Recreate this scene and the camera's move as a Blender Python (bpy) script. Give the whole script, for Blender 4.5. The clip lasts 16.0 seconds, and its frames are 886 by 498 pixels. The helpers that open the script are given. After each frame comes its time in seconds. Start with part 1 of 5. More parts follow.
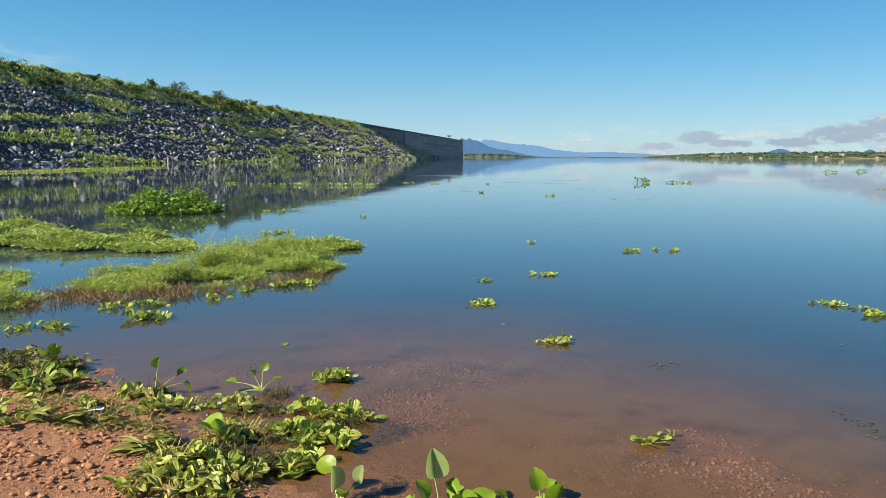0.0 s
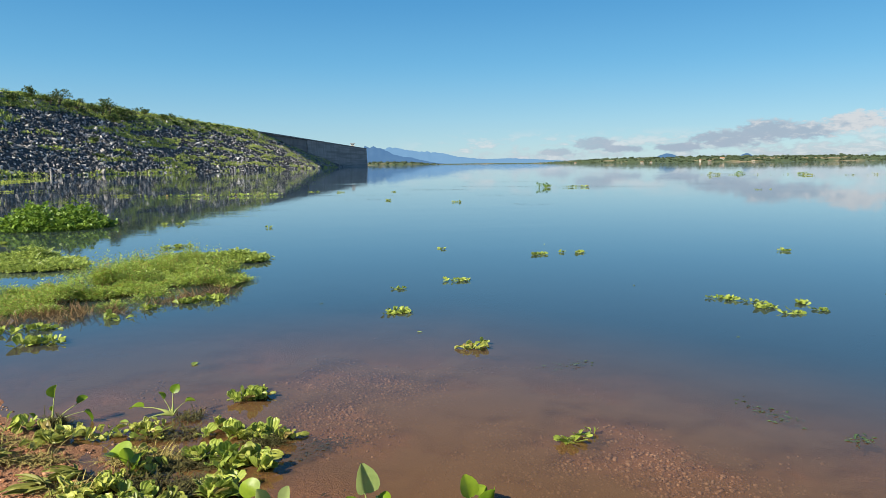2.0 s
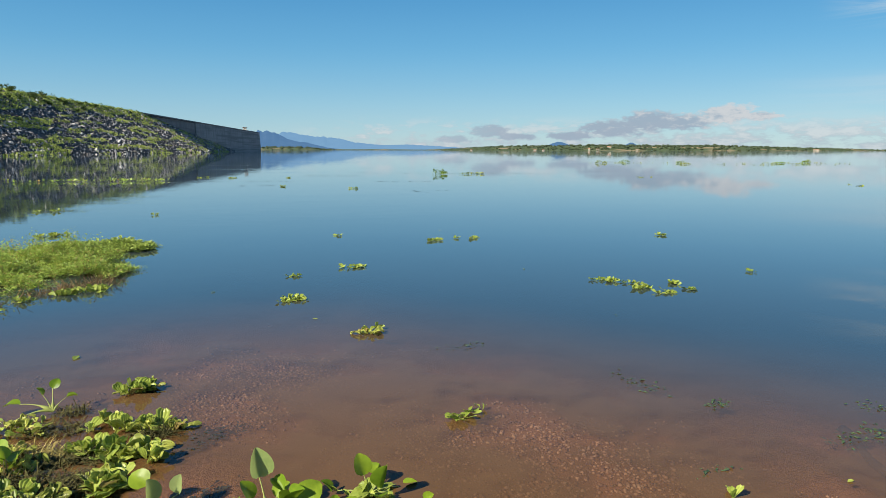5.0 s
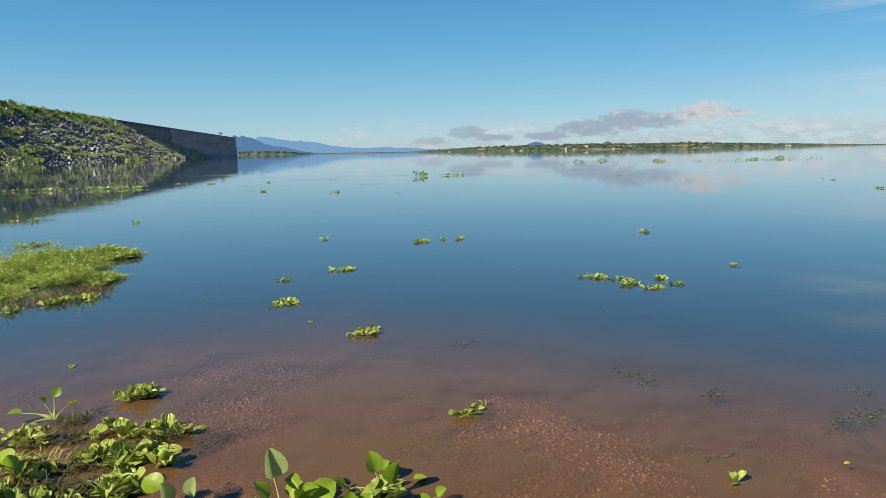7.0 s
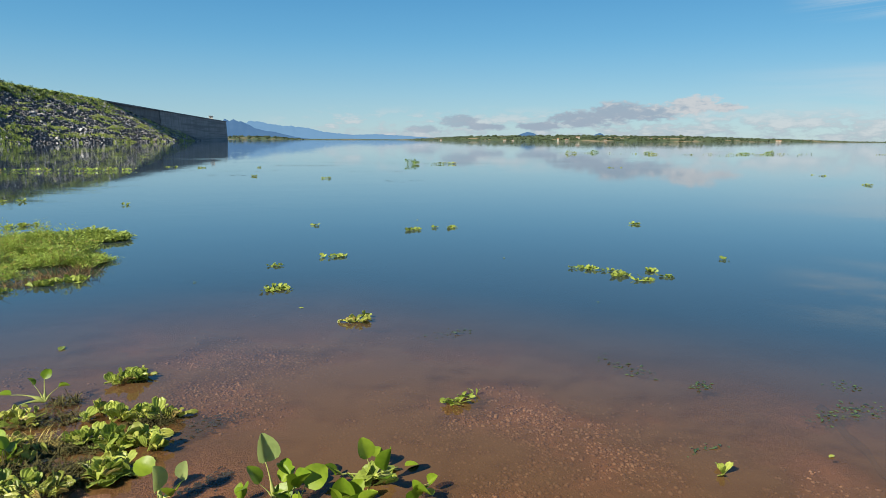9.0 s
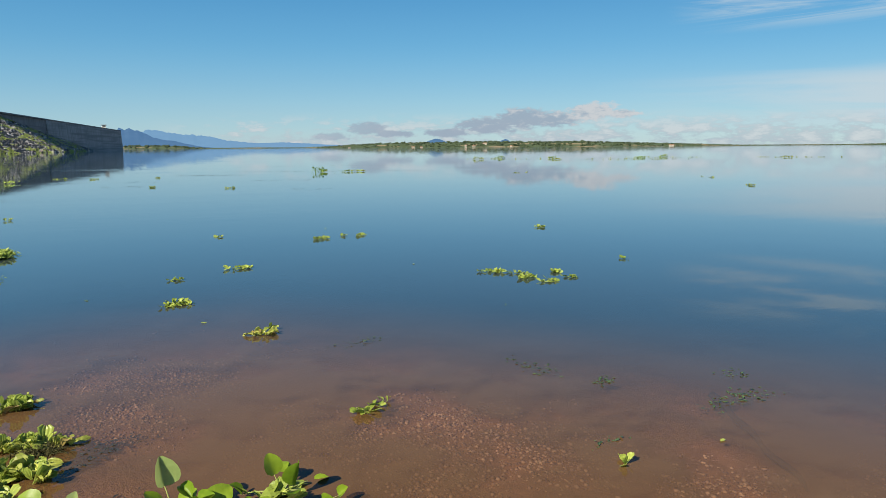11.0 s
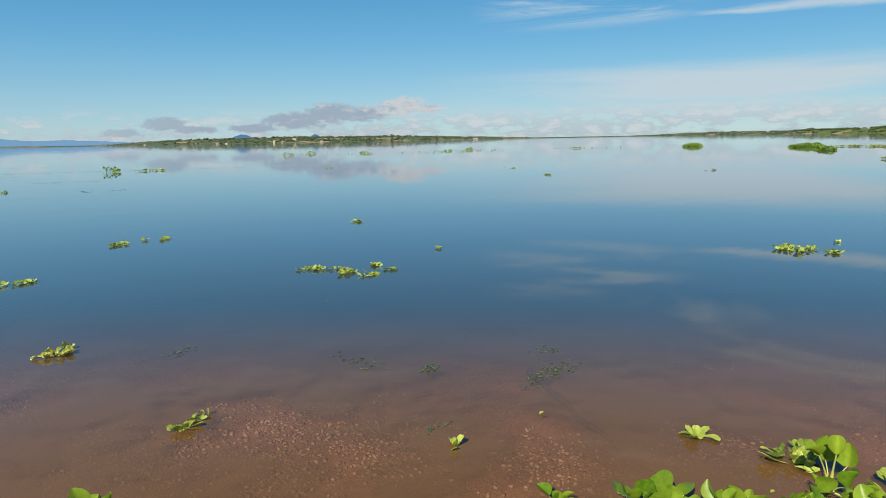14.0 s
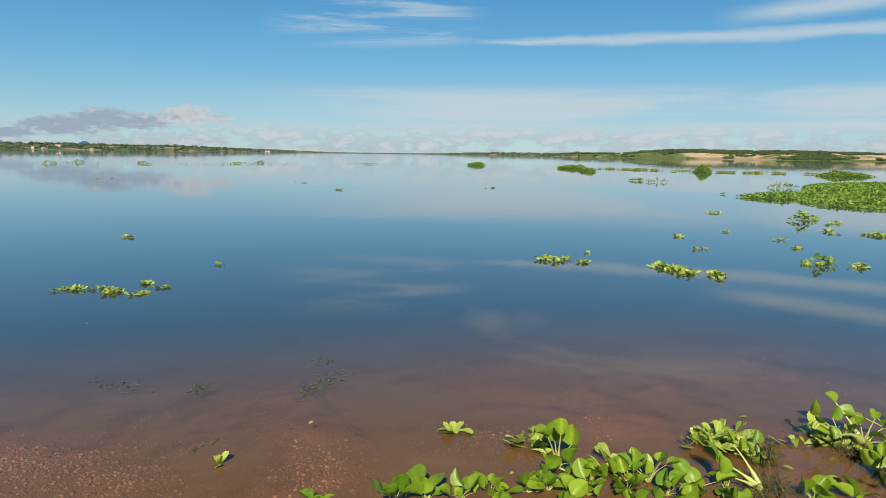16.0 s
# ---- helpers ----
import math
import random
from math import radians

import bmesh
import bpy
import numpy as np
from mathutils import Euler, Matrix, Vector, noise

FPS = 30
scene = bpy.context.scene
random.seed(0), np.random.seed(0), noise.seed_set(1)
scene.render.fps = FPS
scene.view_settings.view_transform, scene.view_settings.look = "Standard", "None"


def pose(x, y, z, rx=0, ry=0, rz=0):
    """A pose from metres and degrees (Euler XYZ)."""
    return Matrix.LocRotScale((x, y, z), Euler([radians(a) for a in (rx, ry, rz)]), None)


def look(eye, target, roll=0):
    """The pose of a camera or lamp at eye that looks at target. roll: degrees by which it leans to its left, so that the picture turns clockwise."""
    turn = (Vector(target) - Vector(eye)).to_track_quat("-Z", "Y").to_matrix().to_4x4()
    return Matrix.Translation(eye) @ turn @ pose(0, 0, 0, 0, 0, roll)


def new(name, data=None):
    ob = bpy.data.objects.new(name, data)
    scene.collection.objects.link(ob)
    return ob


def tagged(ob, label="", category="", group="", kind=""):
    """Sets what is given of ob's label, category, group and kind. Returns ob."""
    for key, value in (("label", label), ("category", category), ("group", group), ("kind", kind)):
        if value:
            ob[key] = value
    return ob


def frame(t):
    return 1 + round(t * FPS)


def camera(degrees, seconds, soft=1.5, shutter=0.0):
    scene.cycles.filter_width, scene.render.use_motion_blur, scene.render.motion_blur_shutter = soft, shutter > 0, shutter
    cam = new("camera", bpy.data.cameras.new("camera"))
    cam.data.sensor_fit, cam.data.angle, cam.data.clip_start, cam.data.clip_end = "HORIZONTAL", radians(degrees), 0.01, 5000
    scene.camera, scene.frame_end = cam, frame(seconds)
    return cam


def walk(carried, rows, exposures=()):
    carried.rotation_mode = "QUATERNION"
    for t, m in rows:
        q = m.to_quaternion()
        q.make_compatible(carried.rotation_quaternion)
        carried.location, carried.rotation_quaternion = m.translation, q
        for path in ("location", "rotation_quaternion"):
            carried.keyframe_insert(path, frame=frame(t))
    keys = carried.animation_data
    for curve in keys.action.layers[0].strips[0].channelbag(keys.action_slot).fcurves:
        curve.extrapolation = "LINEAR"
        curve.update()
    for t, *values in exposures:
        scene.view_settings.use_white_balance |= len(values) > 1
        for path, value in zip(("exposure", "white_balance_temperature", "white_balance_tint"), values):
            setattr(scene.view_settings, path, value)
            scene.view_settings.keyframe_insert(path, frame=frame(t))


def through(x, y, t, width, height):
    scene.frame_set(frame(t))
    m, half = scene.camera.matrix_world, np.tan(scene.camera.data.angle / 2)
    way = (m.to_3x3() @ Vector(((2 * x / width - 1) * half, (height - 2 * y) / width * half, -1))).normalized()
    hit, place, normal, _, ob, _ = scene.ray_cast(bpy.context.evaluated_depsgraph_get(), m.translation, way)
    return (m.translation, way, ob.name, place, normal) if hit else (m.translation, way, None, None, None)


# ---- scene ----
cam = camera(66.54, 16.0, soft=0.7)
PATH = [
    (0, (-0.008, -0.046, 1.602), (-0.0114, 1.9357, 1.3320), 0.18),
    (0.5, (-0.024, -0.024, 1.599), (0.0597, 1.9583, 1.3497), -0.08),
    (1, (-0.052, -0.026, 1.603), (0.1169, 1.9509, 1.3525), -0.11),
    (1.5, (-0.071, -0.016, 1.600), (0.1559, 1.9554, 1.3523), -0.38),
    (2, (-0.081, -0.007, 1.602), (0.1897, 1.9594, 1.3531), -0.57),
    (2.5, (-0.074, -0.006, 1.602), (0.2379, 1.9533, 1.3521), -0.45),
    (3, (-0.072, -0.008, 1.601), (0.2757, 1.9467, 1.3598), -0.30),
    (3.5, (-0.078, -0.010, 1.599), (0.3192, 1.9354, 1.3560), -0.12),
    (4, (-0.068, -0.006, 1.596), (0.4515, 1.9073, 1.3329), -0.45),
    (4.5, (-0.067, -0.042, 1.600), (0.5093, 1.8532, 1.3244), -0.11),
    (5, (-0.070, -0.125, 1.616), (0.4932, 1.7721, 1.3260), 0.09),
    (5.2, (-0.066, -0.154, 1.605), (0.5192, 1.7345, 1.3009), -0.16),
    (7.3, (-0.219, -0.135, 1.609), (0.4010, 1.7448, 1.3253), -0.94),
    (7.5, (-0.223, -0.129, 1.607), (0.3787, 1.7556, 1.3134), -0.85),
    (8, (-0.233, -0.133, 1.608), (0.3720, 1.7482, 1.2988), -0.18),
    (10.5, (-0.212, -0.143, 1.615), (0.5878, 1.6635, 1.3029), -0.16),
    (11, (-0.194, -0.149, 1.607), (0.6931, 1.6183, 1.3084), -0.34),
    (11.5, (-0.205, -0.162, 1.623), (0.7530, 1.5649, 1.3101), -0.23),
    (12, (-0.207, -0.149, 1.625), (0.8014, 1.5544, 1.3396), -0.56),
    (12.5, (-0.192, -0.147, 1.618), (0.8923, 1.5076, 1.3249), -0.74),
    (13, (-0.189, -0.135, 1.622), (0.9733, 1.4672, 1.3351), -0.49),
    (13.5, (-0.206, -0.120, 1.612), (1.0240, 1.4281, 1.3103), -0.26),
    (14, (-0.205, -0.109, 1.603), (1.1240, 1.3507, 1.2833), -1.03),
    (14.5, (-0.207, -0.110, 1.597), (1.2727, 1.1951, 1.2696), -0.77),
    (15, (-0.215, -0.125, 1.595), (1.3805, 1.0277, 1.2398), -0.66),
    (15.5, (-0.223, -0.231, 1.603), (1.4031, 0.9023, 1.3331), 0.32),
    (16, (-0.208, -0.328, 1.615), (1.5023, 0.6703, 1.3372), 0.78),
]
walk(cam, [(t, look(eye, target, roll)) for t, eye, target, roll in PATH], ((0.0, 1.0), (3.0, 0.92), (5.0, 0.84), (12.5, 0.78), (14.5, 0.76), (16.0, 0.73)))

# ---- world, sun ----
SUN_AZ, SUN_EL = -115.0, 36.0     # degrees clockwise from +y, and above the horizon


class Nodes:
    """Short hand for node trees: every call makes one node and returns its output."""

    def __init__(self, tree):
        self.tree = tree

    def node(self, kind, ins=(), out=0, **props):
        nd = self.tree.nodes.new(kind)
        for k, v in props.items():
            setattr(nd, k, v)
        for key, v in (ins.items() if isinstance(ins, dict) else enumerate(ins)):
            if v is None:
                continue
            if isinstance(v, bpy.types.NodeSocket):
                self.tree.links.new(v, nd.inputs[key])
            else:
                nd.inputs[key].default_value = v
        return nd.outputs[out]

    def math(self, op, a, b=None, c=None, clamp=False):
        return self.node("ShaderNodeMath", [a, b, c], operation=op, use_clamp=clamp)

    def add(self, a, b):
        return self.math("ADD", a, b)

    def mul(self, a, b, clamp=False):
        return self.math("MULTIPLY", a, b, clamp=clamp)

    def ramp(self, v, a, b, lo=0.0, hi=1.0):
        return self.node("ShaderNodeMapRange", {0: v, 1: a, 2: b, 3: lo, 4: hi}, interpolation_type="SMOOTHSTEP")

    def xyz(self, x, y, z=0.0):
        return self.node("ShaderNodeCombineXYZ", [x, y, z])

    def split(self, v):
        nd = self.tree.nodes.new("ShaderNodeSeparateXYZ")
        self.tree.links.new(v, nd.inputs[0])
        return nd.outputs

    def noise(self, vec, scale=1.0, detail=4.0, rough=0.55, warp=0.0, out=0):
        return self.node("ShaderNodeTexNoise", {"Vector": vec, "Scale": scale, "Detail": detail, "Roughness": rough, "Distortion": warp}, out=out)

    def mix(self, f, a, b, mode="MIX"):
        nd = self.tree.nodes.new("ShaderNodeMix")
        nd.data_type, nd.blend_type = "RGBA", mode
        for key, v in ((0, f), (6, a), (7, b)):
            if isinstance(v, bpy.types.NodeSocket):
                self.tree.links.new(v, nd.inputs[key])
            else:
                nd.inputs[key].default_value = v if key == 0 else (*v[:3], 1)
        return nd.outputs[2]

    def bump(self, h, dist=0.01, strength=1.0):
        return self.node("ShaderNodeBump", {"Height": h, "Distance": dist, "Strength": strength})


def make_world():
    world = bpy.data.worlds.new("sky")
    scene.world = world
    world.use_nodes = True
    t = world.node_tree
    t.nodes.clear()
    n = Nodes(t)
    sky = n.node("ShaderNodeTexSky", sky_type="NISHITA", sun_disc=False, sun_elevation=radians(SUN_EL),
                 sun_rotation=radians(SUN_AZ % 360), altitude=200.0, air_density=1.0, dust_density=0.0, ozone_density=3.0)
    sky = n.node("ShaderNodeHueSaturation", {"Hue": 0.49, "Saturation": 1.25, "Value": 1.0, "Color": sky})
    way = n.node("ShaderNodeTexCoord")          # Generated: the direction in the sky
    x, y, z = n.split(way)
    az = n.mul(n.math("ARCTAN2", x, y), 57.2958)
    el = n.mul(n.math("ARCSINE", z), 57.2958)

    clear = n.mix(n.ramp(el, 0.0, 9.0), (3.95, 6.9, 8.6), (1.65, 5.15, 8.5))
    clear = n.mix(n.ramp(el, 6.0, 15.0), clear, (0.75, 3.5, 7.2))
    clear = n.mix(n.ramp(el, 14.0, 36.0), clear, (0.25, 1.15, 3.3))
    sky = n.mix(0.70, sky, clear)

    def band(v, a, b, c, d):
        """1 between b and c, falling to 0 at a and d."""
        return n.mul(n.ramp(v, a, b), n.ramp(v, c, d, 1.0, 0.0))

    # high veil and thin streaks
    veil_n = n.noise(n.xyz(n.mul(az, 0.055), n.mul(el, 0.55), 3.0), 1.0, 5, 0.55, 0.4)
    veil = n.mul(n.mul(band(el, 0.6, 2.5, 4.4, 6.2), band(az, 38, 62, 150, 220)), n.ramp(veil_n, 0.30, 0.62))
    wisp_n = n.noise(n.xyz(n.mul(az, 0.06), n.mul(n.add(el, n.mul(az, -0.02)), 0.75), 11.0), 1.0, 7, 0.62, 1.1)
    wisp = n.mul(n.mul(band(el, 8.2, 9.5, 12.0, 14.0), band(az, 44, 50, 58, 64)), n.ramp(wisp_n, 0.44, 0.66))
    warp = n.mul(n.add(n.noise(n.xyz(n.mul(az, 0.16), n.mul(el, 0.8), 5.0), 1.0, 5, 0.6), -0.5), 0.9)
    mid = n.add(el, warp)
    thick = n.ramp(az, 60, 78, 0.18, 0.52)
    streak = n.mul(n.ramp(n.math("ABSOLUTE", n.add(mid, -9.15)), n.mul(thick, 0.1), n.mul(thick, 1.35), 1.0, 0.0), band(az, 60.5, 66, 120, 160))
    mid2 = n.add(n.add(mid, n.mul(n.add(az, -92), -0.05)), 0.0)
    streak2 = n.mul(n.ramp(n.math("ABSOLUTE", n.add(mid2, -11.0)), 0.1, 1.0, 1.0, 0.0), band(az, 80, 86, 130, 170))
    high_n = n.noise(n.xyz(n.mul(az, 0.05), n.mul(el, 0.22), 21.0), 1.0, 6, 0.6, 0.8)
    high = n.mul(n.mul(band(el, 11, 14, 28, 40), band(az, 48, 60, 170, 240)), n.ramp(high_n, 0.54, 0.74))
    left_n = n.noise(n.xyz(n.mul(az, 0.16), n.mul(el, 0.7), 31.0), 1.0, 5, 0.55, 0.5)
    left = n.mul(n.mul(band(el, 5.6, 6.8, 7.2, 8.4), band(az, -60, -45, -31, -26)), n.ramp(left_n, 0.40, 0.62))
    thin = n.math("MAXIMUM", n.math("MAXIMUM", n.mul(veil, 0.88), n.mul(wisp, 0.6)), n.math("MAXIMUM", n.mul(streak, 0.74), n.mul(streak2, 0.74)))
    thin = n.math("MAXIMUM", thin, n.math("MAXIMUM", n.mul(high, 0.55), n.mul(left, 0.5)))
    # the cumulus bank and the low puffs along the horizon
    heap = None
    for a0, e0, wa, we in ((27.0, 1.15, 2.2, 0.42), (30.5, 1.75, 3.2, 0.80), (33.4, 2.35, 2.8, 0.95), (36.2, 2.2, 2.4, 0.75), (39.0, 2.8, 2.4, 0.85), (41.3, 2.6, 1.6, 0.45), (20.4, 1.6, 1.8, 0.60), (22.6, 1.15, 1.7, 0.40), (17.4, 0.9, 1.8, 0.38)):
        u, v = n.mul(n.add(az, -a0), 1 / wa), n.mul(n.add(el, -e0), 1 / we)
        lump = n.math("SUBTRACT", 1.0, n.math("SQRT", n.add(n.mul(u, u), n.mul(v, v))))
        heap = lump if heap is None else n.math("MAXIMUM", heap, lump)
    puff = n.noise(n.xyz(n.mul(az, 0.85), n.mul(el, 1.9), 2.0), 1.0, 8, 0.62, 0.15)
    bank = n.mul(n.ramp(n.add(n.mul(n.add(puff, -0.5), 2.0), heap), 0.0, 0.42), n.ramp(az, 14, 25, 0.55, 1.0))
    low_n = n.noise(n.xyz(n.mul(az, 0.34), n.mul(el, 0.95), 7.0), 1.0, 9, 0.64, 0.1)
    low_wide = n.ramp(az, 4, 40, 0.08, 0.15)
    low = n.mul(n.mul(band(el, -0.4, 0.3, 1.3, 3.0), band(az, 3, 11, 170, 250)), n.ramp(n.add(low_n, low_wide), 0.56, 0.70))
    fog = n.mul(n.mul(n.ramp(el, 0.1, 1.6, 1.0, 0.0), band(az, 4, 12, 30, 60)), n.ramp(low_n, 0.30, 0.6))
    lit = n.ramp(n.add(puff, n.add(n.ramp(az, 34.0, 40.0, 0.0, 0.20), n.mul(n.add(el, -2.0), 0.08))), 0.52, 0.80)
    bank_col = n.mix(lit, (3.8, 4.7, 5.8), (7.0, 7.15, 7.4))
    low_col = n.mix(n.ramp(n.add(low_n, n.mul(el, 0.05)), 0.50, 0.70), (4.4, 5.3, 6.2), (7.3, 7.6, 7.9))
    col = n.mix(thin, sky, (6.4, 7.6, 8.3))
    col = n.mix(n.mul(fog, 0.6), col, (5.4, 6.4, 7.1))
    col = n.mix(n.mul(low, 0.70), col, low_col)
    col = n.mix(n.mul(bank, 0.90), col, bank_col)
    bg = n.node("ShaderNodeBackground", {"Color": col, "Strength": 0.05})
    out = t.nodes.new("ShaderNodeOutputWorld")
    t.links.new(bg, out.inputs[0])


def make_sun():
    lamp = bpy.data.lights.new("sun", "SUN")
    lamp.energy, lamp.angle, lamp.color = 5.0, radians(0.55), (1.0, 0.91, 0.74)
    ob = new("sun", lamp)
    a, e = radians(SUN_AZ), radians(SUN_EL)
    to = Vector((math.sin(a) * math.cos(e), math.cos(a) * math.cos(e), math.sin(e)))
    ob.matrix_world = look(to * 300, (0, 0, 0))


make_world()
make_sun()


# ---- materials ----
def material(name):
    mat = bpy.data.materials.new(name)
    mat.use_nodes = True
    mat.node_tree.nodes.clear()
    return mat, Nodes(mat.node_tree)


def finish(mat, shader):
    out = mat.node_tree.nodes.new("ShaderNodeOutputMaterial")
    mat.node_tree.links.new(shader, out.inputs[0])
    return mat


def principled(n, col, rough=0.6, normal=None, spec=0.5, metal=0.0):
    col = col if isinstance(col, bpy.types.NodeSocket) else (*col, 1)
    return n.node("ShaderNodeBsdfPrincipled", {"Base Color": col, "Roughness": rough, "Normal": normal, "Specular IOR Level": spec, "Metallic": metal})


def here(n):
    return n.node("ShaderNodeNewGeometry", out=0)


def island(n):
    return n.node("ShaderNodeNewGeometry", out="Random Per Island")


def own(n):
    return n.node("ShaderNodeObjectInfo", out="Random")


def leaf_material(name, dark, light, dry=None, dry_at=0.93, per="island", gloss=0.38, through=0.28):
    """Green leaf: colour varies from leaf to leaf and along it; light comes through it."""
    mat, n = material(name)
    rnd = island(n) if per == "island" else own(n)
    p = here(n)
    fine = n.noise(p, 45.0, 3)
    wide = n.noise(p, 2.5, 3)
    f = n.math("ADD", n.mul(rnd, 0.6), n.mul(n.add(fine, -0.3), 0.7), clamp=True)
    col = n.mix(f, dark, light)
    col = n.mix(n.ramp(wide, 0.35, 0.7, 0.0, 0.35), col, [c * 0.6 for c in light])
    if dry:
        col = n.mix(n.ramp(n.add(rnd, n.mul(fine, 0.08)), dry_at, dry_at + 0.03), col, dry)
    s = principled(n, col, gloss, n.bump(fine, 0.002, 0.4), 0.28)
    tr = n.node("ShaderNodeBsdfTranslucent", {"Color": n.mix(0.5, col, light)})
    return finish(mat, n.node("ShaderNodeMixShader", [through, s, tr]))


def stone_material(name, dark, light, per="island", scale=6.0, rough=0.85, tint=(0.30, 0.22, 0.16)):
    mat, n = material(name)
    rnd = island(n) if per == "island" else own(n)
    p = here(n)
    g = n.noise(p, scale, 6, 0.65)
    col = n.mix(n.math("ADD", n.mul(n.math("POWER", rnd, 1.4), 0.8), n.mul(n.add(g, -0.45), 1.2), clamp=True), dark, light)
    col = n.mix(n.ramp(n.noise(p, scale * 0.3, 3), 0.55, 0.75, 0.0, 0.5), col, tint)
    return finish(mat, principled(n, col, rough, n.bump(g, 0.15 / scale, 0.7), 0.15))


SHORE = 1.62      # where the water meets the sand, metres along the way into the lake


def ground_material():
    """Reddish sandy gravel at the shore, green scrub and bare sand on the far land."""
    mat, n = material("shore_ground")
    p = here(n)
    x, y, z = n.split(p)
    r = n.math("SQRT", n.add(n.mul(x, x), n.mul(y, y)))
    grain = n.noise(p, 95.0, 5, 0.7)
    grit = n.node("ShaderNodeTexVoronoi", {"Vector": p, "Scale": 70.0}, out="Color")
    patch = n.noise(p, 1.7, 5, 0.6)
    sand = n.mix(n.ramp(grain, 0.3, 0.72), (0.32, 0.130, 0.060), (0.58, 0.305, 0.170))
    sand = n.mix(0.28, sand, n.mix(grit, (0.19, 0.085, 0.05), (0.60, 0.38, 0.26)))
    sand = n.mix(n.ramp(patch, 0.42, 0.68, 0.0, 0.45), sand, (0.28, 0.122, 0.060))
    wet = n.mul(n.ramp(z, 0.0, 0.035, 1.0, 0.0), 0.5)
    sand = n.mix(wet, sand, (0.15, 0.08, 0.05))
    # far land
    wide = n.noise(p, 0.012, 6, 0.62)
    tuft = n.noise(p, 0.11, 5, 0.7)
    green = n.mix(n.ramp(tuft, 0.35, 0.68), (0.045, 0.068, 0.018), (0.15, 0.18, 0.050))
    # beyond 1300 m distance haze is put into the green
    green = n.mix(n.ramp(r, 1300, 2000), green, n.mix(n.ramp(tuft, 0.35, 0.68), (0.040, 0.062, 0.032), (0.105, 0.135, 0.062)))
    bare = n.mix(n.ramp(tuft, 0.3, 0.7), (0.40, 0.27, 0.17), (0.50, 0.37, 0.25))
    az = n.math("ARCTAN2", x, y)
    bank = n.mul(n.ramp(az, 1.31, 1.36), n.ramp(r, 1500, 1200))
    bare_f = n.mul(n.mul(bank, n.ramp(n.add(wide, n.mul(n.add(tuft, -0.5), 0.25)), 0.47, 0.53)), n.ramp(z, 1.2, 2.6))
    field = n.mul(n.ramp(n.noise(p, 0.006, 3), 0.56, 0.62), 0.5)
    land = n.mix(n.math("MAXIMUM", bare_f, field), green, bare)
    bed = n.mix(n.ramp(n.noise(p, 0.9, 5, 0.6), 0.44, 0.58), (0.18, 0.102, 0.046), (0.27, 0.135, 0.074))
    bed = n.mix(n.ramp(n.noise(p, 4.5, 4, 0.65), 0.45, 0.66, 0.0, 0.5), bed, (0.13, 0.066, 0.034))
    sand = n.mix(n.mul(n.ramp(z, -0.03, 0.0, 1.0, 0.0), 0.8), sand, bed)
    col = n.mix(n.ramp(r, 25, 60), sand, land)
    rel = n.mul(n.add(grain, n.mul(n.noise(p, 22.0, 4, 0.6), 1.3)), n.ramp(z, -0.03, 0.01, 0.25, 1.0))
    return finish(mat, principled(n, col, n.mix(wet, (0.9, 0.9, 0.9), (0.45, 0.45, 0.45)), n.bump(rel, 0.025, 1.0), 0.12))


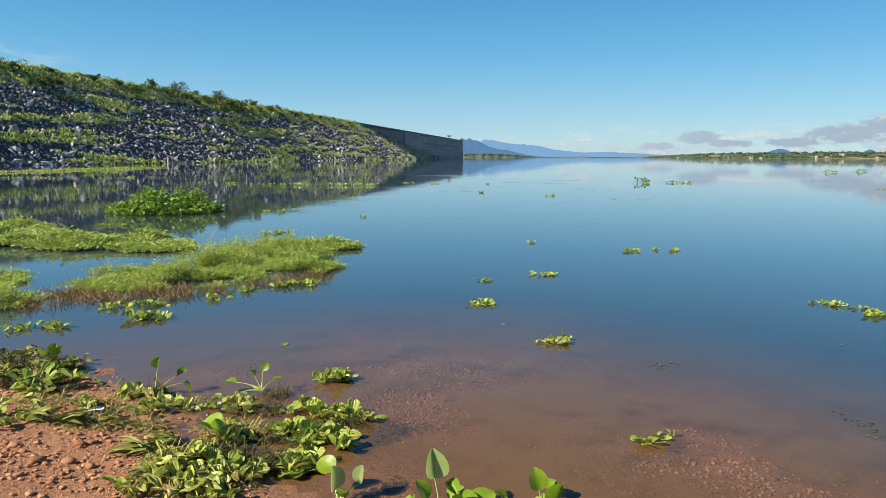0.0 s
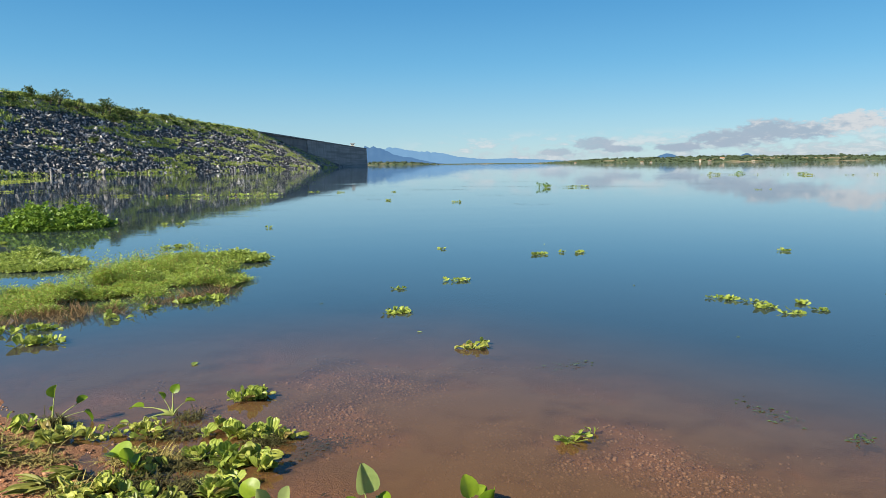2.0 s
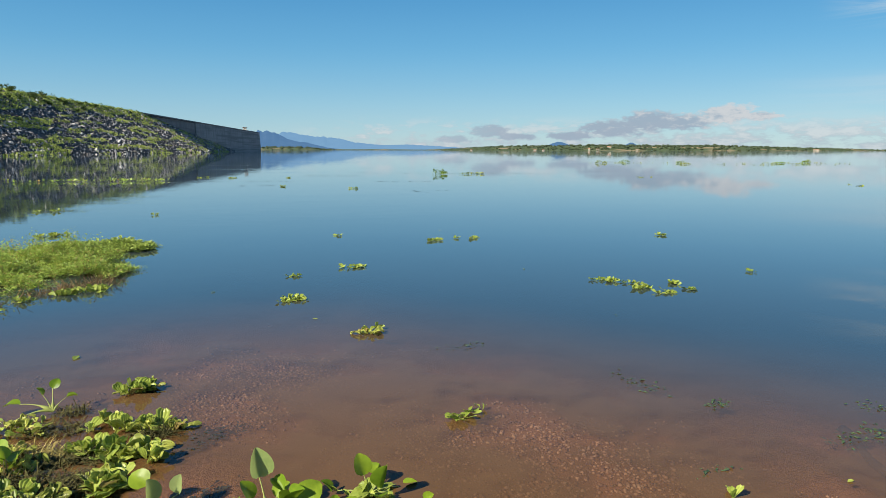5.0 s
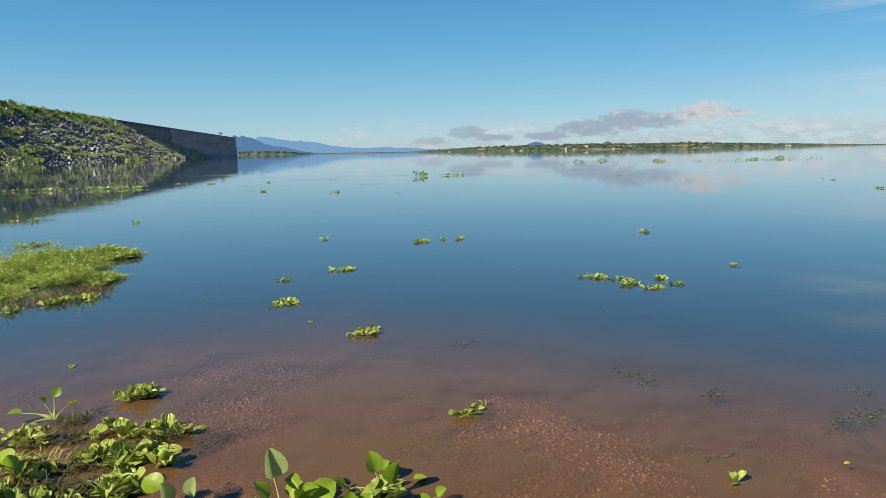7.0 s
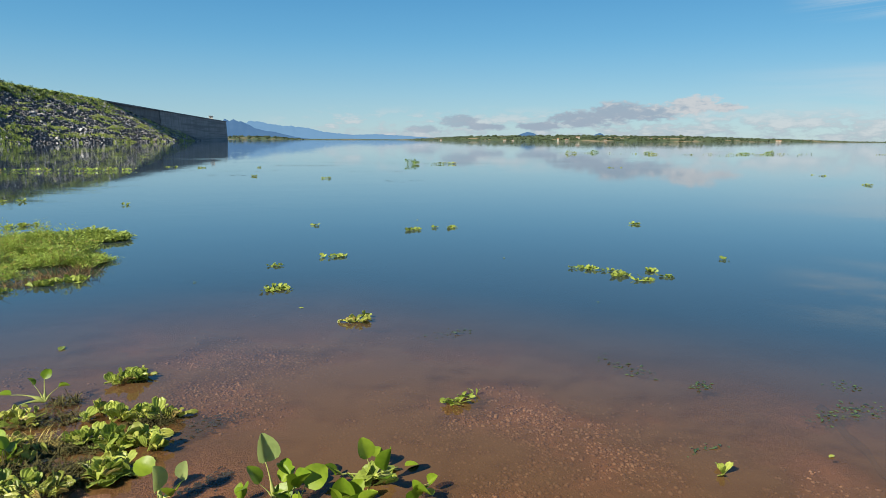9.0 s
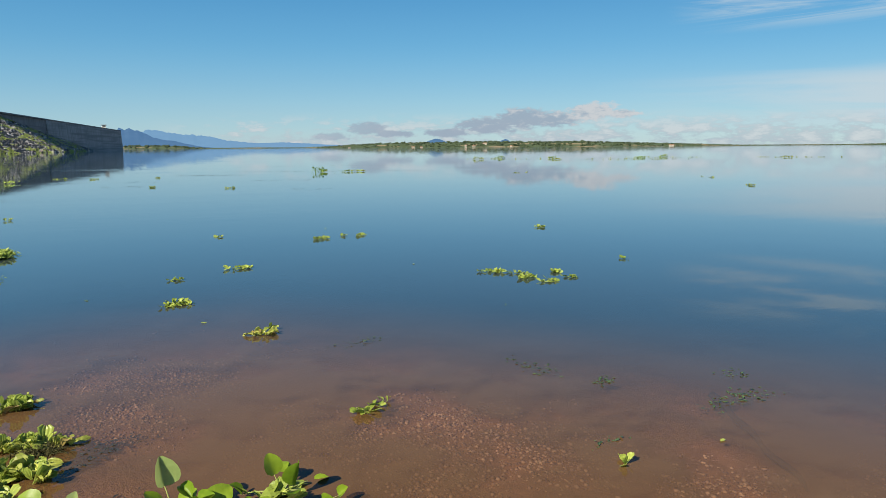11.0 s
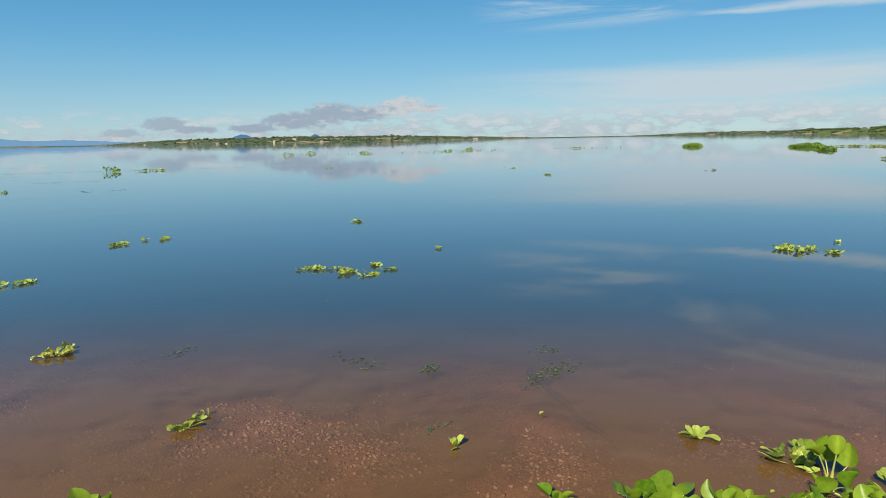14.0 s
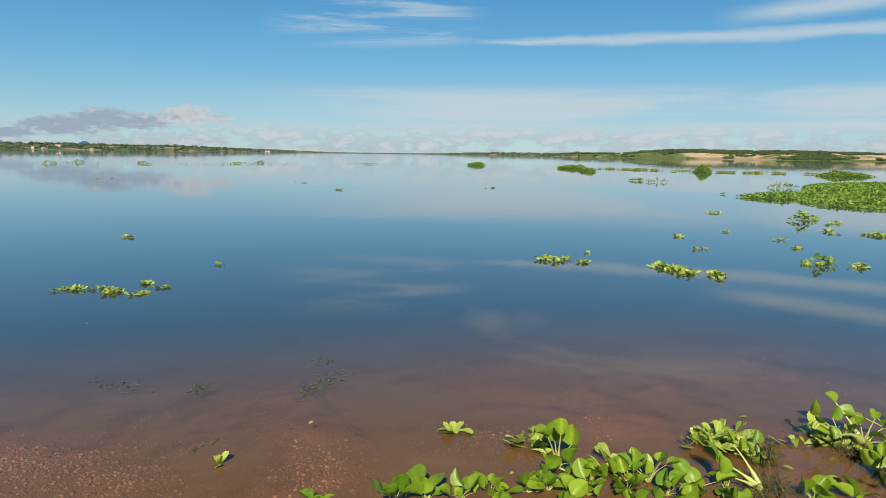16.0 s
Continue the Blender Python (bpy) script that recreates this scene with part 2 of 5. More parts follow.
def water_material():
    """Still lake water: sky mirrored by Fresnel, the bed seen through the shallows, murk that turns from brown to
    blue-grey farther out.
    """
    mat, n = material("lake_water")
    p = here(n)
    x, y, z = n.split(p)
    r = n.math("SQRT", n.add(n.mul(x, x), n.mul(y, y)))
    s = n.add(n.mul(n.add(x, y), 0.70711), n.mul(n.math("MAXIMUM", n.add(r, -8.0), 0.0), 0.6))     # metres into the lake
    wob = n.mul(n.add(n.noise(p, 0.5, 3), -0.5), 1.1)
    out = n.math("MAXIMUM", s, n.add(n.mul(r, 0.8), -0.6))
    depth = n.math("MAXIMUM", n.mul(n.add(n.add(out, wob), -SHORE), 0.072), 0.0)
    cloudy = n.noise(n.node("ShaderNodeMapping", {"Vector": p, "Scale": (1.0, 1.0, 1.0), "Rotation": (0, 0, 0.6)}), 0.9, 4, 0.6)
    thick = n.mul(n.mul(depth, 4.9), n.ramp(cloudy, 0.3, 0.7, 0.9, 1.15))
    murk = n.math("SUBTRACT", 1.0, n.math("EXPONENT", n.mul(n.mul(thick, thick), -1.0)))
    murk = n.math("MAXIMUM", murk, n.mul(n.ramp(depth, 0.0, 0.05, 0.05, 0.34), n.ramp(cloudy, 0.38, 0.60, 0.8, 2.4)))
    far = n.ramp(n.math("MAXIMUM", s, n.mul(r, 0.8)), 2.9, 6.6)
    # brown close to the shore, blue-grey with distance out
    murk_tone = n.mix(far, (0.136, 0.074, 0.030), (0.031, 0.044, 0.052))
    # faint ripples, rougher in long cat's paws
    paw = n.ramp(n.noise(n.node("ShaderNodeMapping", {"Vector": p, "Scale": (0.05, 0.16, 1.0), "Rotation": (0, 0, 0.45)}), 1.0, 4, 0.6), 0.50, 0.68)
    rip = n.noise(n.node("ShaderNodeMapping", {"Vector": p, "Scale": (1.0, 2.2, 1.0), "Rotation": (0, 0, 0.3)}), 2.2, 3, 0.5)
    swell = n.noise(p, 0.35, 2, 0.5)
    hgt = n.add(n.mul(rip, n.ramp(paw, 0.0, 1.0, 0.10, 0.55)), n.mul(swell, 0.5))
    nor = n.bump(hgt, 0.012, 0.35)
    face = n.node("ShaderNodeLayerWeight", {"Blend": 0.5, "Normal": nor}, out="Facing")
    fr = n.add(n.mul(n.math("POWER", face, 5.0), 0.975), 0.02)
    gl = n.node("ShaderNodeBsdfGlossy", {"Color": (0.96, 0.98, 1.0, 1), "Roughness": 0.03, "Normal": nor})
    clear = n.node("ShaderNodeBsdfTransparent", {"Color": (0.96, 0.90, 0.80, 1)})
    mud = n.node("ShaderNodeBsdfDiffuse", {"Color": murk_tone})
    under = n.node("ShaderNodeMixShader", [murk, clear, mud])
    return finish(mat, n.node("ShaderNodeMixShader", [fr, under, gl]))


def concrete_material(name, base, stain):
    mat, n = material(name)
    p = here(n)
    x, y, z = n.split(p)
    streak = n.noise(n.xyz(n.mul(n.add(x, y), 0.35), n.mul(z, 0.02), 0.0), 1.0, 5, 0.65)
    lift = n.noise(n.xyz(n.mul(n.add(x, y), 0.01), n.mul(z, 0.42), 4.0), 1.0, 4, 0.5)
    col = n.mix(n.ramp(streak, 0.35, 0.7), base, [c * 0.62 for c in base])
    col = n.mix(n.ramp(lift, 0.42, 0.62, 0.0, 0.75), col, stain)
    g = n.noise(p, 3.0, 5)
    return finish(mat, principled(n, col, 0.88, n.bump(g, 0.05, 0.5), 0.3))


def backdrop_material(name, rock, haze_glow, share):
    """Far mountains: blue emission mixed into the rock stands in for distance haze."""
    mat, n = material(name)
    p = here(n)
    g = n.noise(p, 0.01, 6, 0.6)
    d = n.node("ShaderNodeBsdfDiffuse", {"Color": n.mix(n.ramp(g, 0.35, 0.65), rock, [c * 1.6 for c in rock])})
    e = n.node("ShaderNodeEmission", {"Color": (*haze_glow, 1), "Strength": 1.0})
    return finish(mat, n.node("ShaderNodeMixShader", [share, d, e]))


def plain_material(name, a, b, rough=0.8, scale=3.0):
    mat, n = material(name)
    g = n.noise(here(n), scale, 5, 0.6)
    return finish(mat, principled(n, n.mix(n.ramp(g, 0.3, 0.7), a, b), rough, n.bump(g, 0.1 / scale, 0.4), 0.35))


M_GROUND = ground_material()
M_WATER = water_material()
M_RIPRAP = stone_material("riprap_rock", (0.050, 0.050, 0.052), (0.62, 0.60, 0.58), scale=1.6)
M_RIPRAP_ONE = stone_material("riprap_stone", (0.050, 0.050, 0.052), (0.62, 0.60, 0.58), per="own", scale=1.6)
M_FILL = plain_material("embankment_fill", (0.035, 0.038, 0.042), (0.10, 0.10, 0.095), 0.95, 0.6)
M_PEBBLE = stone_material("gravel", (0.12, 0.060, 0.040), (0.46, 0.28, 0.185), scale=40.0, rough=0.75)
M_CLOD = stone_material("sand_clods", (0.26, 0.115, 0.055), (0.52, 0.29, 0.165), scale=40.0, rough=0.95, tint=(0.36, 0.17, 0.085))
M_STONE = stone_material("beach_stone", (0.20, 0.088, 0.046), (0.40, 0.21, 0.12), per="own", scale=25.0, rough=0.8)
M_CONCRETE = concrete_material("dam_concrete", (0.30, 0.30, 0.30), (0.15, 0.15, 0.155))
# darker tone for the near wall section and the coping
M_CONCRETE_DARK = concrete_material("darker_concrete", (0.20, 0.20, 0.205), (0.10, 0.10, 0.105))
M_GRASS = leaf_material("bank_grass", (0.17, 0.215, 0.040), (0.46, 0.52, 0.120), gloss=0.7, through=0.5)
M_BANK = leaf_material("dam_grass", (0.17, 0.235, 0.050), (0.64, 0.72, 0.20), gloss=0.7, through=0.4)
M_BANK_BUSH = leaf_material("dam_bushes", (0.060, 0.120, 0.032), (0.25, 0.35, 0.105), gloss=0.6)
M_BUSH = leaf_material("bush_leaves", (0.030, 0.062, 0.014), (0.105, 0.150, 0.035), gloss=0.5)
# distance haze is mixed into this green
M_FAR_BUSH = leaf_material("hazy_far_scrub", (0.026, 0.046, 0.024), (0.080, 0.105, 0.050), gloss=0.7, through=0.1)
M_SCRUB = leaf_material("headland_scrub", (0.016, 0.032, 0.010), (0.060, 0.088, 0.024), gloss=0.7, through=0.1)
M_BARK = plain_material("bark", (0.06, 0.045, 0.03), (0.14, 0.11, 0.08), 0.9, 8.0)
M_LETTUCE = leaf_material("lettuce_leaf", (0.085, 0.150, 0.014), (0.52, 0.59, 0.12), per="own")
M_WILT = leaf_material("wilted_leaf", (0.045, 0.075, 0.008), (0.72, 0.74, 0.17), dry=(0.24, 0.18, 0.06), dry_at=0.88, per="own", through=0.2)
M_OLIVE = leaf_material("olive_wilted_leaf", (0.040, 0.058, 0.010), (0.40, 0.40, 0.085), dry=(0.20, 0.14, 0.05), dry_at=0.8, per="own", gloss=0.55, through=0.15)
M_HYA = leaf_material("hyacinth_leaf", (0.045, 0.125, 0.006), (0.28, 0.38, 0.030), per="own", gloss=0.40)
M_PALE = leaf_material("pale_leaf_back", (0.15, 0.23, 0.055), (0.42, 0.50, 0.19), per="own", gloss=0.4, through=0.5)
M_STEM = leaf_material("hyacinth_stem", (0.22, 0.27, 0.060), (0.47, 0.50, 0.17), per="own", gloss=0.4, through=0.1)
M_MAT_LEAF = leaf_material("mat_leaves", (0.030, 0.080, 0.010), (0.62, 0.78, 0.16), dry=(0.36, 0.25, 0.08), dry_at=0.88, through=0.3)
M_BROAD = leaf_material("broad_mat_leaves", (0.045, 0.105, 0.012), (0.58, 0.68, 0.17), gloss=0.45, through=0.3)
M_MAT_STEM = leaf_material("mat_stems", (0.22, 0.12, 0.045), (0.36, 0.25, 0.11), through=0.05, gloss=0.7)
M_RAFT = leaf_material("raft_leaves", (0.034, 0.095, 0.010), (0.28, 0.42, 0.060), gloss=0.45)
M_ROOT = plain_material("dark_roots", (0.022, 0.021, 0.006), (0.115, 0.105, 0.030), 0.9, 30.0)
M_STRAW = plain_material("dead_straw", (0.15, 0.12, 0.03), (0.42, 0.34, 0.11), 0.85, 30.0)
# green weed under water, also one clump that stands in for shadow
M_SUNK = plain_material("sunken_weed_shade", (0.016, 0.034, 0.022), (0.075, 0.13, 0.05), 0.7, 20.0)
# dark tone for drowned weed, drawn ripple streaks and drawn plant shadows
M_FILM = plain_material("weed_ripple_shade", (0.010, 0.016, 0.018), (0.035, 0.048, 0.045), 0.6, 20.0)
M_LOG = plain_material("sunken_wood", (0.035, 0.025, 0.018), (0.09, 0.06, 0.04), 0.9, 12.0)
M_PETAL = plain_material("white_scrap", (0.62, 0.58, 0.50), (0.80, 0.77, 0.70), 0.7, 30.0)
M_WHITE = plain_material("whitewash", (0.40, 0.37, 0.33), (0.62, 0.59, 0.54), 0.85, 0.3)
M_TILE = plain_material("clay_roof", (0.26, 0.13, 0.08), (0.40, 0.23, 0.15), 0.85, 0.5)
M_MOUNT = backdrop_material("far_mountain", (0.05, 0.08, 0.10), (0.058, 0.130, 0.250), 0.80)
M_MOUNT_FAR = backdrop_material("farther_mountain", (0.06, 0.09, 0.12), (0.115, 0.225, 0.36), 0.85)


# ---- mesh helpers ----
RNG = np.random.default_rng(7)


def mesh_object(name, verts, faces, mat, parent=None, smooth=False):
    me = bpy.data.meshes.new(name)
    me.from_pydata([tuple(map(float, v)) for v in verts], [], [tuple(map(int, f)) for f in faces])
    me.materials.append(mat)
    if smooth:
        me.polygons.foreach_set("use_smooth", [True] * len(me.polygons))
    me.update()
    ob = new(name, me)
    if parent:
        ob.parent = parent
    return ob


def part(name, bm, mat, parent=None, label="", smooth=False):
    """Links a bmesh as one mesh object under a thing or a part."""
    me = bpy.data.meshes.new(name)
    bm.to_mesh(me)
    bm.free()
    me.materials.append(mat)
    if smooth:
        me.polygons.foreach_set("use_smooth", [True] * len(me.polygons))
    ob = new(name, me)
    if parent:
        ob.parent = parent
    return tagged(ob, label)


def child(name, me, parent, m):
    ob = new(name, me)
    ob.parent = parent
    ob.matrix_basis = m
    return ob


def thing(name, x, y, z, turn=0.0, label="", category="", group="", kind=""):
    ob = new(name)
    ob.empty_display_size = 0.05
    ob.matrix_basis = pose(x, y, z, 0, 0, turn)
    return tagged(ob, label, category, group, kind)


class Soup:
    """Collects many small copies of a few shapes into one mesh."""

    def __init__(self):
        self.v, self.f, self.n = [], [], 0

    def add(self, verts, faces):
        self.v.append(np.asarray(verts, float))
        self.f.extend([tuple(i + self.n for i in fc) for fc in faces])
        self.n += len(verts)

    def build(self, name, mat, parent=None, smooth=False):
        return mesh_object(name, np.concatenate(self.v), self.f, mat, parent, smooth)


def spin(yaw, tilt=0.0, roll=0.0):
    return np.array(Euler((tilt, roll, yaw)).to_matrix())


def rock_shape(rng, rough=0.30, sub=1):
    bm = bmesh.new()
    bmesh.ops.create_icosphere(bm, subdivisions=sub, radius=1.0)
    k = rng.normal(0, rough, (len(bm.verts), 3))
    for vert, d in zip(bm.verts, k):
        vert.co = Vector((vert.co.x * (1 + d[0]), vert.co.y * (1 + d[1]), vert.co.z * (1 + d[2])))
    bm.verts.index_update()
    v = np.array([vert.co[:] for vert in bm.verts])
    f = [tuple(q.index for q in fc.verts) for fc in bm.faces]
    bm.free()
    return v, f


def fbm(x, y, scale, seed=0.0, octaves=3):
    return noise.fractal(Vector((x * scale, y * scale, seed)), 0.9, 2.1, octaves)


# ---- the ground: lake bed, shore and far land in one sheet ----
def smooth01(v):
    v = min(1.0, max(0.0, v))
    return v * v * (3 - 2 * v)


FAR_AZ = (-180, -60, -40, 1.0, 2.2, 5.2, 6.6, 15.0, 17.0, 22.0, 26.0, 30.0, 33.0, 40.0, 42.0, 46.0, 50.0, 54.0, 58.0, 64.0, 69.0, 71.0, 75.0, 77.0, 80.0, 83.0, 86.0, 89.0, 93.0, 110, 180)
FAR_R = (300, 320, 900, 3300, 3300, 3300, 3600, 3600, 2700, 2600, 2500, 2400, 2400, 2400, 2500, 2700, 3300, 3800, 3500, 2600, 1700, 1400, 950, 900, 880, 860, 840, 820, 800, 600, 300)
FAR_EL = (2.0, 1.5, 0.3, 0.10, 0.34, 0.30, 0.06, 0.06, 0.14, 0.42, 0.50, 0.55, 0.52, 0.46, 0.40, 0.22, 0.08, 0.06, 0.07, 0.26, 0.20, 0.30, 0.40, 0.58, 0.74, 0.66, 0.74, 0.58, 0.52, 1.0, 2.0)


def shore_way(x, y):
    return (x + y) * 0.70711


def ground_z(x, y):
    r = math.hypot(x, y)
    s = shore_way(x, y) + 0.16 * fbm(x, y, 0.9, 1.0) * (1 if r < 30 else 0) + (0.6 * max(0.0, r - 8.0) if y > -1 else 0.0)
    d = s - SHORE + (0.55 * smooth01((-2.5 - x) / 1.2) if r < 30 else 0.0)
    if d < 0:
        near = -0.085 * d * (1 if d > -4 else 1) + 0.012 * fbm(x, y, 2.5, 4.0)
        near = min(near, 0.34 + 0.03 * (-d))
    else:
        near = -0.030 * min(d, 3.0) - 0.12 * max(0.0, min(d - 3.0, 25.0)) + 0.006 * fbm(x, y, 3.0, 4.0)
    near = max(near, -3.2)
    if r < 60:
        return near
    az = math.degrees(math.atan2(x, y))
    rr = float(np.interp(az, FAR_AZ, FAR_R)) * (1 + 0.03 * fbm(az, 0, 0.5, 9.0))
    top = rr * math.tan(radians(float(np.interp(az, FAR_AZ, FAR_EL)))) + 1.6
    rise = smooth01((r - rr) / (0.16 * rr))
    far = -3.2 + 3.2 * smooth01((r - 0.9 * rr) / (0.1 * rr)) + top * rise * (0.82 + 0.30 * fbm(x, y, 3.5 / rr * 2, 2.0))
    return max(near, far)


def make_ground():
    radii = [0.0]
    r = 0.25
    while r < 4950:
        radii.append(r)
        r *= 1.032 if r < 80 else 1.022
    radii.append(4950)
    azs = list(np.arange(-180, -40, 2.5)) + list(np.arange(-40, 100, 0.42)) + list(np.arange(100, 180, 2.5))
    verts, faces = [], []
    for r in radii[1:]:
        for a in azs:
            x, y = r * math.sin(radians(a)), r * math.cos(radians(a))
            verts.append((x, y, ground_z(x, y)))
    k = len(azs)
    for i in range(len(radii) - 2):
        for j in range(k):
            a, b = i * k + j, i * k + (j + 1) % k
            faces.append((a, b, b + k, a + k))
    verts.append((0, 0, ground_z(0, 0)))
    c = len(verts) - 1
    faces += [(c, (j + 1) % k, j) for j in range(k)]
    ob = mesh_object("ground", verts, faces, M_GROUND, smooth=True)
    tagged(ob, "reddish sandy gravel shore and lake bed reaching to scrub-covered far land", "ground", kind="structure")


def make_water():
    verts, faces = [], []
    radii = [0.0, 2, 5, 12, 30, 80, 200, 500, 1200, 2600, 4900]
    for r in radii[1:]:
        for j in range(64):
            a = j * math.tau / 64
            verts.append((r * math.sin(a), r * math.cos(a), 0.0))
    for i in range(len(radii) - 2):
        for j in range(64):
            a, b = i * 64 + j, i * 64 + (j + 1) % 64
            faces.append((a, b, b + 64, a + 64))
    verts.append((0, 0, 0))
    faces += [(len(verts) - 1, (j + 1) % 64, j) for j in range(64)]
    tagged(mesh_object("water", verts, faces, M_WATER, smooth=True), "still blue lake water, brown and clear over the shallows", "water", kind="structure")


make_ground()
make_water()


def ridge(name, mat, dist, profile, label):
    """A far mountain ridge: az and elevation of its skyline, given real depth."""
    az = np.arange(profile[0][0], profile[-1][0] + 0.01, 0.12)
    el = np.interp(az, [p[0] for p in profile], [p[1] for p in profile])
    verts, faces = [], []
    rows = ((0.0, -0.02), (0.02, 0.45), (0.05, 0.8), (0.075, 1.0), (0.13, 0.0))
    for d, h in rows:
        for a, e in zip(az, el):
            r = dist * (1 + d - 0.02 * noise.noise(Vector((a * 0.9, h * 3, dist))))
            jag = 1 + 0.10 * noise.noise(Vector((a * 3.1, h, 2.0))) + 0.05 * noise.noise(Vector((a * 9.0, h, 5.0)))
            z = (1.6 + r * math.tan(radians(e)) * jag) * h - (6 if h <= 0 else 0)
            verts.append((r * math.sin(radians(a)), r * math.cos(radians(a)), z))
    k = len(az)
    for i in range(len(rows) - 1):
        for j in range(k - 1):
            faces.append((i * k + j, i * k + j + 1, (i + 1) * k + j + 1, (i + 1) * k + j))
    tagged(mesh_object(name, verts, faces, mat, smooth=True), label, "mountain", kind="structure")


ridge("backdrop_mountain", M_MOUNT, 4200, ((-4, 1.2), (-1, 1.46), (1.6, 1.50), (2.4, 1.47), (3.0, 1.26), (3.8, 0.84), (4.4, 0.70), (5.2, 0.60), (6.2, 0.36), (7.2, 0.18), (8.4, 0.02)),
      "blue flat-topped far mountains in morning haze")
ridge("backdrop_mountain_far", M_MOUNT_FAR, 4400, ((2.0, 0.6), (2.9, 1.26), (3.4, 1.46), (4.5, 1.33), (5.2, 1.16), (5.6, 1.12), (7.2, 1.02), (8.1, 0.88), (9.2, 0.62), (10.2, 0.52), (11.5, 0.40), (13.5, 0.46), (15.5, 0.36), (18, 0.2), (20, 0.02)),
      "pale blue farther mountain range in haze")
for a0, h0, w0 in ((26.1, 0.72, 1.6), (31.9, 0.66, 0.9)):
    ridge("backdrop_hill", M_MOUNT, 4000, ((a0 - w0, 0.02), (a0 - w0 * 0.35, h0 * 0.75), (a0, h0), (a0 + w0 * 0.3, h0 * 0.86), (a0 + w0, 0.02)), "small hazy blue hill far behind the opposite shore")

# ---- the dam: rock-fill embankment and concrete wall ----
DAM_0 = np.array((-118.0, 0.0))
DAM_S = np.array((0.16951, 0.98553))      # along the crest
DAM_W = np.array((0.98553, -0.16951))     # towards the water
CREST, HEAD, RUN = 21.3, 392.0, 30.5


def dam_xy(s, w):
    return DAM_0 + s * DAM_S + w * DAM_W


def dam_z(s, w):
    e = w if s < HEAD else max(w, 0.0) + (s - HEAD) * 0.108
    if e <= 0:
        return CREST
    z = CREST * (1 - e / RUN)
    return z + 0.35 * fbm(s, w, 0.12, 3.0)


def make_dam():
    emb = thing("embankment", *dam_xy(200, 0), 0.0, label="long rock-fill dam embankment of dark riprap with grass tufts", category="dam")
    base = Matrix.Translation(-emb.matrix_basis.translation)
    ss = np.arange(20, 690, 3.0)
    ws = [-40, -30, -9, -8, -0.5] + list(np.arange(0.5, 38, 1.8))
    verts, faces = [], []
    for s in ss:
        for w in ws:
            z = dam_z(s, w) if w > -8.5 else CREST * (1 + (w + 8.5) / 30)
            verts.append((*dam_xy(s, w), z))
    k = len(ws)
    for i in range(len(ss) - 1):
        for j in range(k - 1):
            faces.append((i * k + j, i * k + j + 1, (i + 1) * k + j + 1, (i + 1) * k + j))
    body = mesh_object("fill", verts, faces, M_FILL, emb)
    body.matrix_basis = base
    rng = np.random.default_rng(3)
    shapes = [rock_shape(rng, 0.42) for _ in range(10)]
    soup, near = Soup(), []
    for s in np.arange(90, 680, 0.82):
        step = 0.78 if s < 220 else 1.25 if s < 330 else 1.7
        if s > 220 and rng.random() > (0.8 if s < 330 else 0.56):
            continue
        for w in np.arange(1.0, 32.0, step):
            s1, w1 = s + rng.uniform(-0.5, 0.5), w + rng.uniform(-0.5, 0.5)
            z = dam_z(s1, w1)
            if z < -0.6 or z > CREST - 1.2:
                continue
            size = (0.20 + 0.32 * rng.random() ** 2.4) * (1.0 if s < 220 else 1.1 if s < 330 else 1.3)
            if rng.random() < 0.02:
                size *= 1.7
            sc = size * np.array((rng.uniform(0.8, 1.7), rng.uniform(0.7, 1.2), rng.uniform(0.35, 0.75)))
            k = rng.integers(len(shapes))
            at = np.array((*dam_xy(s1, w1), z + size * 0.15))
            turn = Euler((*rng.normal(0, 0.75, 2), rng.uniform(0, 6.28)))
            if 128 < s1 < 152 and z < 10 and len(near) < 300 and size > 0.5:
                near.append((k, at, turn, sc))
                continue
            v, f = shapes[k]
            soup.add((v * sc) @ np.array(turn.to_matrix()).T + at, f)
    rocks = soup.build("riprap", M_RIPRAP, emb)
    rocks.matrix_basis = base
    tagged(rocks, "dark angular riprap rocks", kind="stuff")
    meshes = []
    for v, f in shapes:
        ob = mesh_object("stone", v, f, M_RIPRAP_ONE)
        meshes.append(ob.data)
        bpy.data.objects.remove(ob)
    for k, at, turn, sc in near:
        child("stone", meshes[k], emb, base @ Matrix.LocRotScale(Vector(at), turn, Vector(sc)))
    # grass in bands between the rocks, thick below the crest
    grass = Soup()
    for _ in range(52000):
        s1 = 95 + 500 * rng.random() ** 1.7
        w1 = 31 * rng.random()
        z = dam_z(s1, w1)
        if z < -0.1:
            continue
        up = z / CREST
        want = 0.72 * fbm(s1 * 0.6, w1 * 5.0, 0.055, 8.0, 4) + 0.15 * fbm(s1, w1, 0.4, 5.0)
        want += 0.05 * smooth01((s1 - 180) / 90) + 0.62 * smooth01((up - 0.74) / 0.16) + 0.10 * smooth01((0.06 - up) / 0.05) - 0.08
        if want < 0.07:
            continue
        at = np.array((*dam_xy(s1, w1), z + 0.1))
        h = rng.uniform(0.22, 0.52)
        v, f = [], []
        for b in range(6):
            a = rng.uniform(0, 6.28)
            o = rng.normal(0, 0.22, 2)
            lean = rng.uniform(0.3, 1.2) * h
            wd = rng.uniform(0.09, 0.2)
            d = np.array((math.cos(a), math.sin(a)))
            q = np.array((-d[1], d[0])) * wd
            p0 = at + np.array((*o, 0))
            v += [p0 + (*-q, -0.2), p0 + (*q, -0.2), p0 + (*(d * lean), h * rng.uniform(0.7, 1.1))]
            f.append((3 * b, 3 * b + 1, 3 * b + 2))
        grass.add(v, f)
    g = grass.build("grass", M_BANK, emb)
